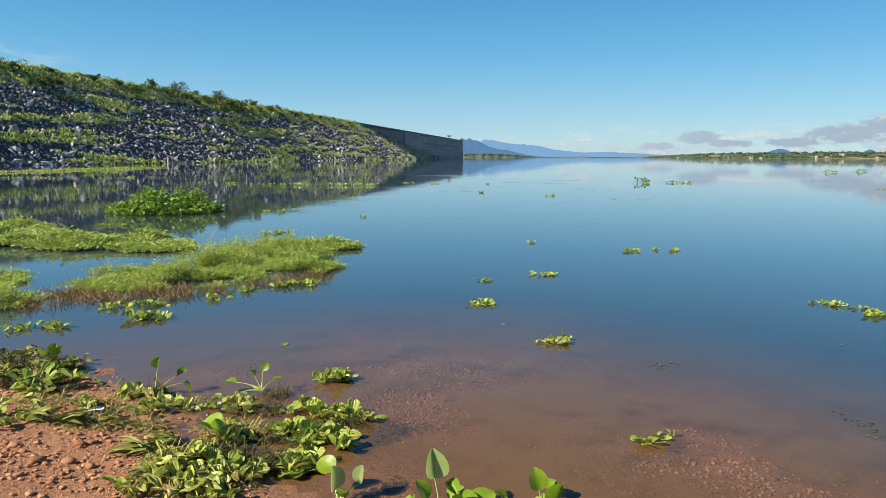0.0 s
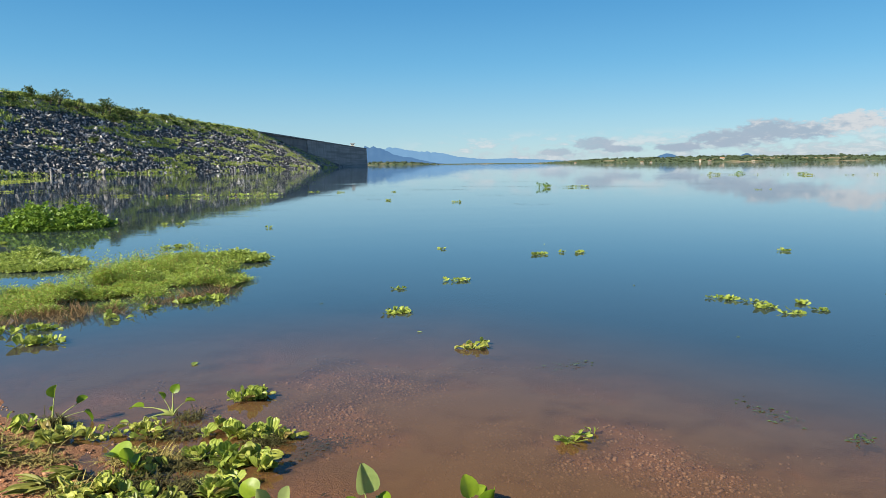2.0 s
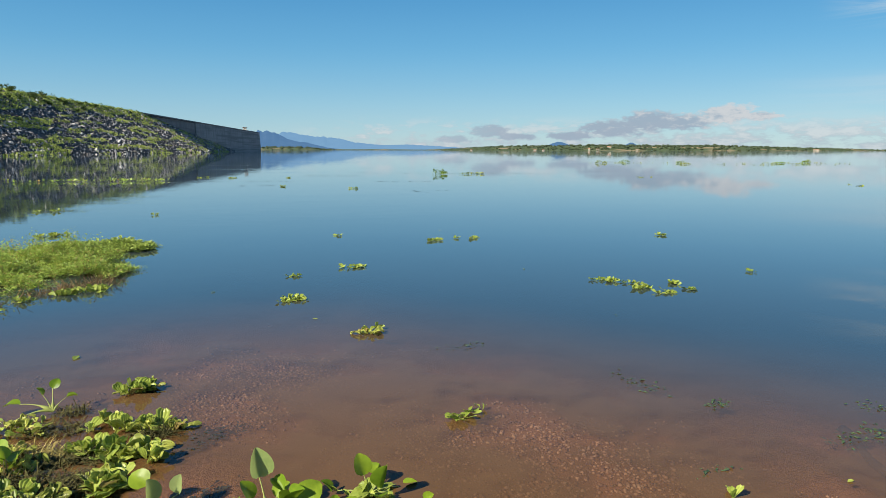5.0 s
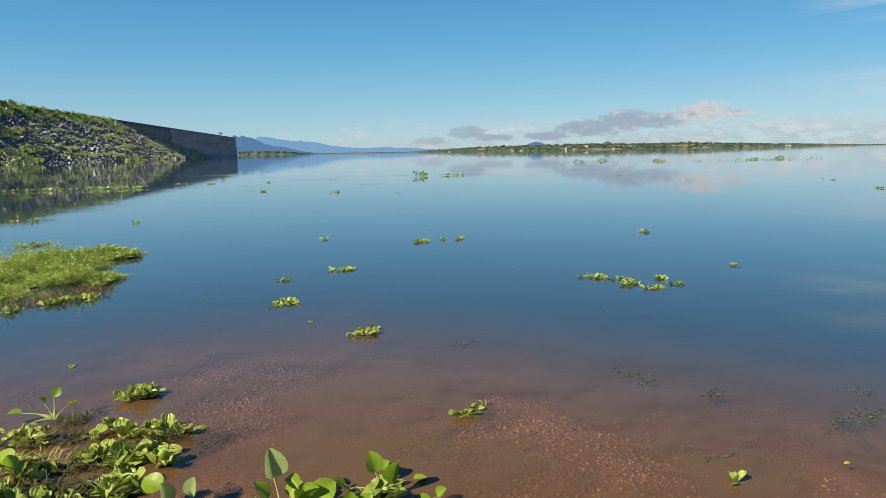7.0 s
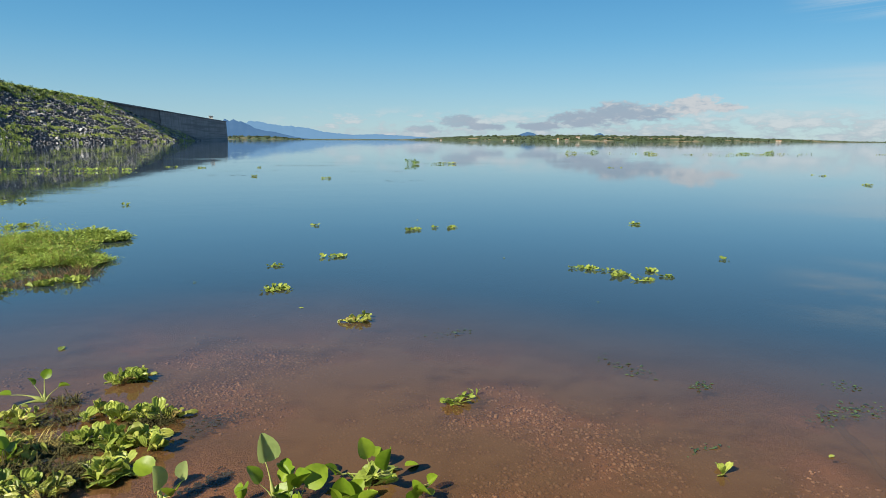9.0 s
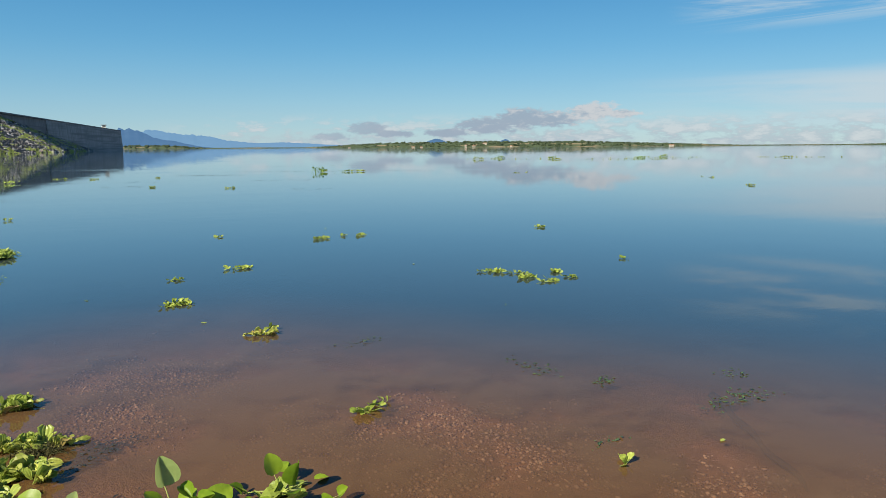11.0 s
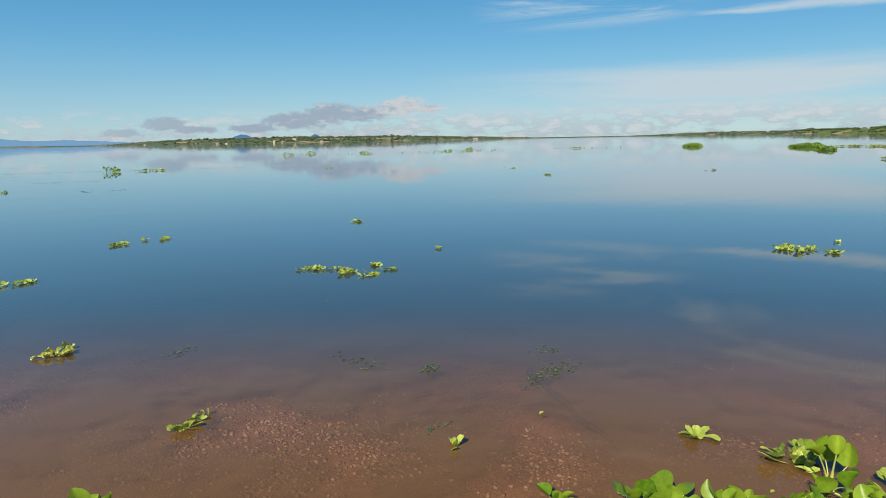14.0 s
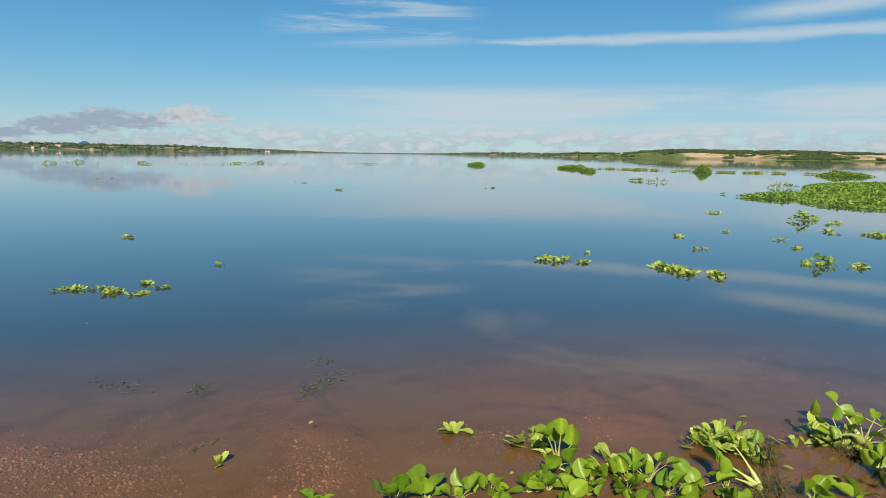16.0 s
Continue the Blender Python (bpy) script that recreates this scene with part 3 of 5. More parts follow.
    g.matrix_basis = base
    tagged(g, "sunlit green grass tufts", kind="stuff")
    # low dark bushes in the grass below the crest
    scrub = Soup()
    quad = np.array(((0, 0, 0), (0.36, 0.5, 0.06), (0, 1, 0), (-0.36, 0.5, 0.06)))
    for _ in range(260):
        s1 = 100 + 300 * rng.random() ** 1.25
        w1 = rng.choice((rng.uniform(0, 2.5), rng.uniform(0, 7.5), rng.uniform(2, 26)), p=(0.5, 0.38, 0.12))
        c = np.array((*dam_xy(s1, w1), dam_z(s1, w1)))
        if c[2] < 0.5:
            continue
        r = rng.uniform(0.5, 1.5) * (1.0 if w1 < 8 else 0.6)
        for _k in range(int(70 * r + 20)):
            d = rng.normal(0, 1, 3)
            d /= np.linalg.norm(d)
            p = c + d * r * rng.uniform(0.5, 1.1) * (1.0, 1.3, 0.62) + (0, 0, 0.25 * r)
            scrub.add((quad * rng.uniform(0.22, 0.5)) @ spin(rng.uniform(0, 6.28), rng.uniform(-0.6, 0.9), rng.uniform(-0.5, 0.5)).T + p, [(0, 1, 2, 3)])
    g = scrub.build("bushes", M_BANK_BUSH, emb)
    g.matrix_basis = base
    tagged(g, "low dark green bushes", kind="stuff")

    wall = thing("dam_wall", *dam_xy(600, 0), 0.0, label="long grey concrete dam wall with dark water stains", category="dam wall")
    wbase = Matrix.Translation(-wall.matrix_basis.translation)

    def block(name, s0, s1, w0, w1, z0, z1, mat, batter=0.0, label=""):
        bm = bmesh.new()
        q = [bm.verts.new((*dam_xy(s, w + (batter if (w == w1 and z == z0) else 0)), z)) for s in (s0, s1) for w in (w0, w1) for z in (z0, z1)]
        for fc in ((0, 1, 3, 2), (4, 6, 7, 5), (0, 4, 5, 1), (2, 3, 7, 6), (0, 2, 6, 4), (1, 5, 7, 3)):
            bm.faces.new([q[i] for i in fc])
        bmesh.ops.bevel(bm, geom=bm.edges[:], offset=0.08, segments=1, affect="EDGES")
        ob = part(name, bm, mat, wall, label)
        ob.matrix_basis = wbase
    block("wall_section", 372, 520, -8, -0.6, -6, CREST - 0.9, M_CONCRETE_DARK, 1.0)
    block("wall_section", 520.05, 822, -8, 0.0, -6, CREST - 0.9, M_CONCRETE, 1.5)
    block("coping", 372, 822, -8.4, 0.5, CREST - 0.9, CREST - 0.1, M_CONCRETE_DARK, 0.0, "dark concrete coping along the top")
    hut = thing("gate_hut", *dam_xy(742, -3), CREST - 0.1, label="small pale gate hut on top of the dam wall", category="hut")
    bm = bmesh.new()
    bmesh.ops.create_cube(bm, size=1.0, matrix=Matrix.Translation((0, 0, 1.5)) @ Matrix.Diagonal((3.5, 6, 3, 1)))
    bmesh.ops.bevel(bm, geom=bm.edges[:], offset=0.06, segments=1, affect="EDGES")
    part("hut_wall", bm, M_WHITE, hut)
    bm = bmesh.new()
    bmesh.ops.create_cube(bm, size=1.0, matrix=Matrix.Translation((0, 0, 3.2)) @ Matrix.Diagonal((5.2, 8, 0.4, 1)))
    bmesh.ops.bevel(bm, geom=bm.edges[:], offset=0.05, segments=1, affect="EDGES")
    part("roof", bm, M_CONCRETE, hut)


make_dam()


def make_tree(x, y, z, height, spread, label, seed, leaves=260, leaf=0.34, mat=M_BUSH, category="tree", name="tree", group=""):
    """Tapered trunk with limbs, and a crown of many small leaves in uneven clumps."""
    rng = np.random.default_rng(seed)
    top = thing(name, x, y, z, label=label, category=category, group=group)
    trunk = Soup()

    def limb(p, q, r0, r1):
        p, q = np.array(p), np.array(q)
        d = (q - p) / np.linalg.norm(q - p)
        a = np.cross(d, (0.3, 0.9, 0.2))
        a /= np.linalg.norm(a)
        b = np.cross(d, a)
        ring = lambda c, r: [c + r * (a * math.cos(t) + b * math.sin(t)) for t in np.arange(6) * math.tau / 6]
        trunk.add(ring(p, r0) + ring(q, r1), [(i, (i + 1) % 6, 6 + (i + 1) % 6, 6 + i) for i in range(6)])
    fork = np.array((rng.normal(0, 0.1), rng.normal(0, 0.1), height * 0.3))
    limb((0, 0, -0.4), fork, 0.05 * height, 0.035 * height)
    crown = Soup()
    for c in range(9):
        a = rng.uniform(0, 6.28)
        rr = spread * rng.uniform(0.15, 0.85)
        hub = np.array((rr * math.cos(a), rr * math.sin(a), height * rng.uniform(0.40, 0.92)))
        limb(fork, hub, 0.022 * height, 0.008 * height)
        size = spread * rng.uniform(0.25, 0.5)
        for _ in range(leaves // 9):
            o = rng.normal(0, 1, 3)
            o *= size * rng.random() ** 0.4 / np.linalg.norm(o)
            o[2] *= 0.7
            m = spin(*rng.uniform(0, 6.28, 3))
            l = leaf * rng.uniform(0.6, 1.3)
            crown.add((np.array(((0, -0.6, 0), (0.34, 0, 0.08), (0, 0.6, 0), (-0.34, 0, 0.08))) * l) @ m.T + hub + o, [(0, 1, 2, 3)])
    trunk.build("trunk", M_BARK, top)
    crown.build("crown", mat, top)


RNG2 = random.Random(5)
BUSHES = ((146, 4, 2.6), (152, 7, 2.2), (172, 3, 2.0), (186, 5, 2.4), (198, 2, 3.4), (203, 4, 4.0), (209, 3, 4.6), (214, 5, 4.0), (221, 6, 3.6), (228, 5, 4.2), (234, 4, 5.2), (240, 6, 4.0), (248, 4, 3.4), (236, 8, 3.2), (226, 9, 2.8), (262, 2, 3.0), (330, 3, 1.9), (300, 3, 1.6), (376, 3, 1.3))
for i, (s, w, h) in enumerate(BUSHES):
    x, y = dam_xy(s, w)
    make_tree(x, y, dam_z(s, w) - 0.2, h, h * 0.75, "green leafy shrub growing on the rocky dam slope", 100 + i, 330, 0.42, category="shrub", name="shrub", group="shrubs on the dam")
_rb = random.Random(41)
SMALL = [(_rb.uniform(126, 330), _rb.uniform(1.0, 8.0), _rb.uniform(1.0, 2.1)) for _ in range(34)]
for i, (s, w, h) in enumerate(SMALL):
    x, y = dam_xy(s, w)
    make_tree(x, y, dam_z(s, w) - 0.2, h, h * 0.95, "small dark green bush near the crest of the dam", 160 + i, 150, 0.36, category="shrub", name="shrub", group="shrubs on the dam")
for i, (s, w, h) in enumerate(((196, 19, 1.6), (204, 24, 1.6), (188, 25, 1.4), (150, 12, 1.8))):
    x, y = dam_xy(s, w)
    make_tree(x, y, dam_z(s, w) - 0.2, h, h * 0.9, "low dark shrub between riprap rocks", 140 + i, 240, 0.36, category="shrub", name="shrub", group="shrubs on the dam")


# ---- far shore: scrub, houses ----
def make_far_scrub():
    rng = np.random.default_rng(12)
    for name, a0, a1, count, size, label in (("scrub", 68, 96, 4600, 2.1, "dark green scrub and trees on the sandy headland"),
                                             ("woods", 16, 71, 1500, 5.0, "low green woods along the opposite shore"),
                                             ("islet_woods", 1.8, 7.5, 160, 6.0, "green wooded islet beyond the dam")):
        soup = Soup()
        shapes = [rock_shape(rng, 0.22) for _ in range(8)]
        for _ in range(count):
            a = rng.uniform(a0, a1)
            rr = float(np.interp(a, FAR_AZ, FAR_R))
            r = rr * (1.02 + 0.20 * rng.random())
            x, y = r * math.sin(radians(a)), r * math.cos(radians(a))
            z = ground_z(x, y)
            dens = fbm(x, y, 0.006 if name != "scrub" else 0.016, 6.0, 4)
            if z < 0.5 or (name == "scrub" and dens + 0.6 * smooth01((z - 5) / 4) - 0.17 < 0.10):
                continue
            sz = size * rng.uniform(0.5, 1.3) * (min(1.2, 0.25 + float(np.interp(a, FAR_AZ, FAR_EL)) / 0.5) if name == "woods" else 1.0)
            for _ in range(4 if name == "scrub" else 2):
                v, f = shapes[rng.integers(8)]
                o = rng.normal(0, sz * 0.5, 3) * (1, 1, 0.25)
                soup.add((v * sz * rng.uniform(0.4, 0.8) * (1.2, 1.2, 0.75)) @ spin(rng.uniform(0, 6.28)).T + (x + o[0], y + o[1], z + sz * 0.35 + o[2]), f)
        tagged(soup.build(name, M_FAR_BUSH if name != "scrub" else M_SCRUB), label, "woods", kind="stuff")


make_far_scrub()


def make_house(az, el_up, wide, deep, high, turn, label):
    rr = float(np.interp(az, FAR_AZ, FAR_R)) * (1.015 + el_up)
    x, y = rr * math.sin(radians(az)), rr * math.cos(radians(az))
    ob = thing("house", x, y, ground_z(x, y) - 0.5, turn - az, label, "house", "houses on the far shore")
    bm = bmesh.new()
    bmesh.ops.create_cube(bm, size=1.0, matrix=Matrix.Translation((0, 0, high / 2)) @ Matrix.Diagonal((wide, deep, high, 1)))
    part("wall", bm, M_WHITE, ob)
    bm = bmesh.new()
    q = [bm.verts.new(c) for c in ((-wide * 0.55, -deep * 0.6, high), (wide * 0.55, -deep * 0.6, high), (wide * 0.55, deep * 0.6, high), (-wide * 0.55, deep * 0.6, high), (-wide * 0.55, 0, high * 1.5), (wide * 0.55, 0, high * 1.5))]
    for fc in ((0, 1, 5, 4), (2, 3, 4, 5), (0, 4, 3), (1, 2, 5), (0, 3, 2, 1)):
        bm.faces.new([q[i] for i in fc])
    part("roof", bm, M_TILE, ob)
    for k in range(3):
        bm = bmesh.new()
        bmesh.ops.create_cube(bm, size=1.0, matrix=Matrix.Translation(((k - 1) * wide * 0.3, -deep / 2, high * 0.5)) @ Matrix.Diagonal((wide * 0.1, 0.3, high * 0.35, 1)))
        part("window", bm, M_ROOT, ob)


for az, up, w, d, h, turn in ((24.2, 0.0, 10, 7, 3.2, 10), (24.9, 0.0, 8, 6, 3, -15), (28.6, 0.0, 6, 6, 6, 5), (29.3, 0.02, 11, 7, 3.4, 30), (30.2, 0.06, 14, 8, 5.5, 0), (32.4, 0.02, 9, 7, 3.2, -10), (18.9, 0.0, 8, 7, 3, -12), (36.0, 0.05, 9, 7, 3.5, 0), (45.2, 0.02, 18, 8, 3.4, 0)):
    make_house(az, up, w, d, h, turn, "small whitewashed house with clay roof by the lake")


# ---- plants ----
def leaf_grid(width, length, fold, cup, ribs=0.0, tip=0.0, nu=6, nv=6, notch=0.0, ruffle=0.0, bow=0.0):
    """A leaf along +y from the origin: width(v) gives its half width at v of its length."""
    verts, faces = [], []
    for j in range(nv + 1):
        v = j / nv
        for i in range(nu + 1):
            u = 2 * i / nu - 1
            w = width(v) * length
            y = v * length - notch * length * (1 - abs(u)) * smooth01((v - 0.7) / 0.3)
            z = fold * abs(u) * w + cup * length * (v * v) + ribs * length * (1 if i % 2 else -1) * (0.3 + v) - tip * length * smooth01((v - 0.6) / 0.4)
            z += ruffle * length * (math.sin(11 * v + 2.2 * u + 40 * bow) * abs(u) + 0.6 * math.sin(6 * v + 5 * u + 17 * cup))
            verts.append((u * w * (1 - 0.25 * min(1.0, fold * fold) * u * u) + bow * length * v * v, y, z + 0.10 * fold * w * u * u))
    k = nu + 1
    for j in range(nv):
        for i in range(nu):
            faces.append((j * k + i, j * k + i + 1, (j + 1) * k + i + 1, (j + 1) * k + i))
    return np.array(verts), faces


def hya_width(v):
    return 0.52 * math.sqrt(max(0.0, 1 - (2 * min(max(v, 0.015), 0.99) - 1) ** 2)) ** 0.9 * (1.12 - 0.34 * v)


def let_width(v):
    return (0.09 + 0.29 * smooth01(v * 1.3)) * (1.0 if v < 0.80 else math.sqrt(max(0.06, 1 - ((v - 0.80) / 0.23) ** 2)))


def wilt_width(v):
    return 0.05 + 0.25 * math.sin(min(1.0, 0.04 + v * 0.90) ** 1.4 * math.pi) ** 0.8


def shared(name, shape, mat, smooth=True):
    ob = mesh_object(name, shape[0], shape[1], mat, None, smooth)
    me = ob.data
    bpy.data.objects.remove(ob)
    return me


LETTUCE = [shared("leaf", leaf_grid(let_width, 1.0, f, c, r, t, 8, 5, 0.06), M_LETTUCE, False) for f, c, r, t in ((0.16, 0.16, 0.016, 0.04), (0.28, 0.06, 0.020, 0.10), (0.10, 0.24, 0.014, 0.0), (0.22, -0.08, 0.018, 0.14), (0.40, 0.18, 0.016, 0.05))]
WILTED = [shared("leaf", leaf_grid(let_width if k % 2 else wilt_width, 1.0, f, c, r, t, 8, 6, 0.08 * (k % 2), 0.045, b), M_WILT, False) for k, (f, c, r, t, b) in enumerate(((0.5, -0.10, 0.032, 0.14, 0.15), (0.7, 0.18, 0.036, 0.20, -0.12), (0.3, -0.22, 0.030, 0.05, -0.3), (0.9, 0.25, 0.03, 0.0, 0.06), (0.7, -0.05, 0.04, 0.25, 0.28), (0.35, 0.10, 0.042, 0.12, -0.2), (1.1, 0.05, 0.03, 0.18, 0.35)))]
OLIVE = [shared("leaf", leaf_grid(hya_width, 0.8, f, c, 0.02, t, 6, 6, 0.0, 0.05, b), M_OLIVE, False) for f, c, t, b in ((0.4, 0.05, 0.1, 0.1), (0.7, -0.1, 0.05, -0.15), (0.3, 0.14, 0.2, 0.2))]
HYA = [shared("leaf", leaf_grid(hya_width, 1.0, f, c, 0.0, t), M_HYA) for f, c, t in ((0.42, 0.10, 0.05), (0.22, -0.16, 0.08), (0.75, 0.14, -0.03), (0.35, -0.04, 0.16), (0.95, 0.05, 0.10), (0.55, -0.22, 0.0))]
HYA_PALE = [shared("leaf", leaf_grid(hya_width, 1.0, f, c, 0.0, t), M_PALE) for f, c, t in ((0.6, 0.16, 0.03), (0.75, -0.1, 0.06))]


def petiole_shape(bend, bulb):
    """A stalk of unit length up +z that leans out along +y as it rises, swollen near its foot."""
    verts, faces, k = [], [], 7
    for j in range(8):
        v = j / 7
        r = 0.027 + bulb * 1.1 * math.exp(-((v - 0.22) / 0.17) ** 2) - 0.012 * v
        c = np.array((0, bend * v * v, v))
        for i in range(k):
            a = i * math.tau / k
            verts.append(c + (r * math.cos(a), r * math.sin(a), 0))
    for j in range(7):
        for i in range(k):
            faces.append((j * k + i, j * k + (i + 1) % k, (j + 1) * k + (i + 1) % k, (j + 1) * k + i))
    return verts, faces


BENDS = (0.15, 0.45, 0.8)
STALK = [shared("petiole", petiole_shape(b, q), M_STEM) for b, q in zip(BENDS, (0.035, 0.05, 0.02))]


def stem(plant, az, tilt, length, leaf, pitch, roll=0.0, bend=1, pale=False, rnd=RNG2):
    """One petiole with its blade. az: the way it leans, degrees clockwise from +y; tilt: off the vertical; pitch: the blade's rise."""
    m = pose(0, 0, 0, 0, 0, -az) @ pose(0, 0, 0, -tilt)
    child("petiole", STALK[bend], plant, m @ Matrix.Diagonal((length * 0.8 + 0.05, length, length, 1)))
    tip = m @ Vector((0, BENDS[bend] * length, length))
    mesh = rnd.choice(HYA_PALE if pale else HYA)
    child("leaf", mesh, plant, Matrix.Translation(tip) @ pose(0, 0, 0, 0, 0, -az + rnd.uniform(-25, 25)) @ pose(0, 0, 0, pitch, roll) @ Matrix.Scale(leaf, 4))


def hyacinth(x, y, z=0.0, stems=6, tall=0.16, leaf=0.09, seed=0, label="glossy green water hyacinth floating at the lake edge", group="water hyacinths", spread=35, face=None):
    rnd = random.Random(seed)
    ob = thing("water_hyacinth", x, y, z - 0.01, label=label, category="water plant", group=group)
    a0 = rnd.uniform(0, 360)
    for i in range(stems):
        way = a0 + i * 360 / stems + rnd.uniform(-25, 25)
        if face is not None and rnd.random() < 0.75:
            way = face + rnd.choice((0, 0, 180)) + rnd.gauss(0, 38)
        stem(ob, way, rnd.uniform(5, spread), tall * rnd.uniform(0.35, 1.3), leaf * rnd.uniform(0.5, 1.15), rnd.choice((rnd.uniform(55, 100), rnd.uniform(0, 60))), rnd.uniform(-45, 45), rnd.choice((0, 1, 1, 2)), rnd=rnd)
    return ob


def rosette(x, y, z=0.0, size=0.10, leaves=9, seed=0, mats=None, label="pale green water lettuce floating on still water", name="water_lettuce", group="water lettuces", flat=0.0, lift=0.0, scatter=0.0):
    rnd = random.Random(seed)
    ob = thing(name, x, y, z, rnd.uniform(0, 360), label, "water plant", group)
    for i in range(leaves):
        inner = i >= leaves * 0.5
        a = i * 137.5 + rnd.uniform(-18, 18)
        up = rnd.uniform(48, 82) if inner else rnd.uniform(6, 48)
        up *= 1 - flat
        l = size * (rnd.uniform(0.5, 0.95) if inner else rnd.uniform(0.65, 1.25))
        child("leaf", rnd.choice(mats or LETTUCE), ob, pose(rnd.gauss(0, size * scatter), rnd.gauss(0, size * scatter), lift, 0, 0, a) @ pose(0, size * 0.04, 0.004, up, rnd.uniform(-28, 28)) @ Matrix.Scale(l, 4))
    return ob


def patch_of(rows, size, leaves, seed, spread=0.10, **kw):
    """A small group of floating rosettes round each given place."""
    rnd = random.Random(seed)
    for x, y, count in rows:
        for k in range(count):
            rosette(x + rnd.gauss(0, spread) * (count > 1), y + rnd.gauss(0, spread * 0.5) * (count > 1), 0.0, size * rnd.uniform(0.75, 1.2), leaves, rnd.randrange(9999), **{"flat": 0.4, "scatter": 0.45, **kw})


# single rosettes over the shallows
rosette(1.155, 3.59, size=0.075, leaves=9, flat=0.55, scatter=0.25, seed=21, label="yellow-green water lettuce over brown shallows")
rosette(1.215, 3.66, size=0.060, leaves=6, flat=0.45, scatter=0.2, seed=26, label="yellow-green water lettuce over brown shallows")
rosette(1.315, 3.71, size=0.055, leaves=5, flat=0.1, scatter=0.2, seed=27, label="small upright water lettuce over brown shallows")
rosette(2.085, 2.335, size=0.066, leaves=6, seed=22, flat=0.2, label="small curled yellow-green water lettuce over brown shallows")
rosette(3.09, 1.52, size=0.085, leaves=10, seed=34, flat=0.72, scatter=0.12, label="open pale water lettuce over brown shallows")
rosette(0.92, 5.67, size=0.10, leaves=9, scatter=0.4, flat=0.5, seed=24, mats=WILTED, label="yellowing half-sunk water plant over the shallows")
rosette(0.99, 5.68, size=0.09, leaves=5, scatter=0.3, flat=0.6, seed=28, label="yellowing half-sunk water plant over the shallows")
rosette(1.07, 5.78, size=0.07, leaves=4, seed=25, flat=0.2, label="yellowing half-sunk water plant over the shallows")
# floating groups farther out
patch_of(((0.31, 7.19, 3), (0.46, 7.19, 3), (0.51, 8.66, 2), (1.29, 9.06, 2), (1.45, 9.09, 2), (1.66, 12.65, 1), (3.04, 11.5, 2), (3.19, 11.5, 1), (3.86, 11.6, 2), (4.02, 11.6, 1)), 0.075, 8, 31, 0.09, flat=0.55)
patch_of(((4.20, 7.32, 2), (4.32, 7.22, 3), (4.44, 7.04, 2), (4.40, 6.70, 3), (4.48, 6.72, 2), (4.92, 6.90, 3), (5.00, 6.84, 2), (4.50, 6.44, 2), (4.60, 6.40, 1), (4.88, 6.46, 2), (6.45, 7.24, 1), (7.60, 11.05, 3)), 0.068, 8, 32, 0.06, flat=0.5)
patch_of(((9.75, 3.55, 4), (9.75, 3.35, 4), (10.72, 3.24, 1), (9.71, 2.92, 3), (9.98, 1.86, 5), (9.82, 1.66, 6), (9.60, 1.43, 6), (9.68, 1.05, 7), (11.72, -0.17, 4), (11.66, 0.02, 2), (11.82, -0.70, 6), (12.5, 1.71, 2), (14.17, 2.48, 2), (15.54, 1.82, 2), (14.82, 0.63, 2), (13.52, 0.27, 3)), 0.078, 9, 33, 0.12, flat=0.3)
patch_of(((-4.90, 19.7, 2), (-2.15, 18.0, 1), (-3.72, 14.1, 4), (-3.35, 14.1, 3), (-7.53, 15.5, 5), (1.96, 30.5, 2), (4.25, 28.3, 2), (2.50, 40.2, 2), (-1.92, 41.8, 3), (-0.57, 40.6, 4)), 0.10, 8, 34, 0.2)
patch_of(((23.5, 18.6, 2), (27.4, 24.8, 2), (29.9, 14.4, 2), (23.0, 35.6, 3), (21.2, 2.87, 3), (19.5, -0.20, 4), (16.9, -0.19, 3), (17.0, -1.1, 9), (17.4, -1.8, 8), (28.0, 25.6, 1)), 0.085, 9, 35, 0.25)
# rosettes by the mat and along the near shore
patch_of(((-2.80, 6.47, 2), (-2.92, 6.47, 2), (-3.02, 6.46, 2), (-3.06, 7.08, 2), (-3.30, 7.12, 2), (-3.52, 6.97, 2), (-3.70, 6.12, 3), (-3.95, 6.05, 3), (-2.54, 7.50, 2), (-2.39, 7.93, 2), (-2.05, 8.20, 4), (-1.75, 8.36, 5), (-1.9, 8.28, 4)), 0.088, 8, 36, 0.07, flat=0.25)
patch_of(((-0.86, 4.62, 3), (-0.78, 4.66, 3), (-0.71, 4.76, 2), (-0.91, 4.09, 2), (-0.76, 4.02, 3), (-0.62, 3.95, 3), (-0.49, 3.95, 2), (-0.94, 3.72, 4), (-0.80, 3.62, 2), (-0.69, 3.64, 3), (-0.69, 3.53, 3), (-0.72, 3.26, 4), (-0.79, 3.28, 2)), 0.098, 9, 37, 0.045, scatter=0.25, flat=0.1, mats=LETTUCE + WILTED[:3], label="fresh green water lettuce at the muddy shore")
# wilted plants stranded on the sand
STRAND = ((-1.30, 3.60, 2), (-1.16, 3.57, 2), (-1.38, 3.42, 2), (-1.24, 3.42, 1), (-1.46, 3.26, 2), (-1.37, 3.14, 3), (-1.18, 3.08, 3), (-0.97, 3.10, 3), (-1.06, 3.28, 2), (-1.28, 2.91, 3), (-1.04, 2.90, 3), (-1.46, 2.96, 1), (-1.36, 4.19, 2), (-1.50, 4.14, 2), (-1.27, 4.07, 2), (-1.86, 4.16, 2), (-1.74, 4.10, 1), (-2.08, 4.25, 2), (-2.50, 3.68, 3), (-2.64, 3.76, 2), (-2.24, 3.92, 1))
_r = random.Random(8)
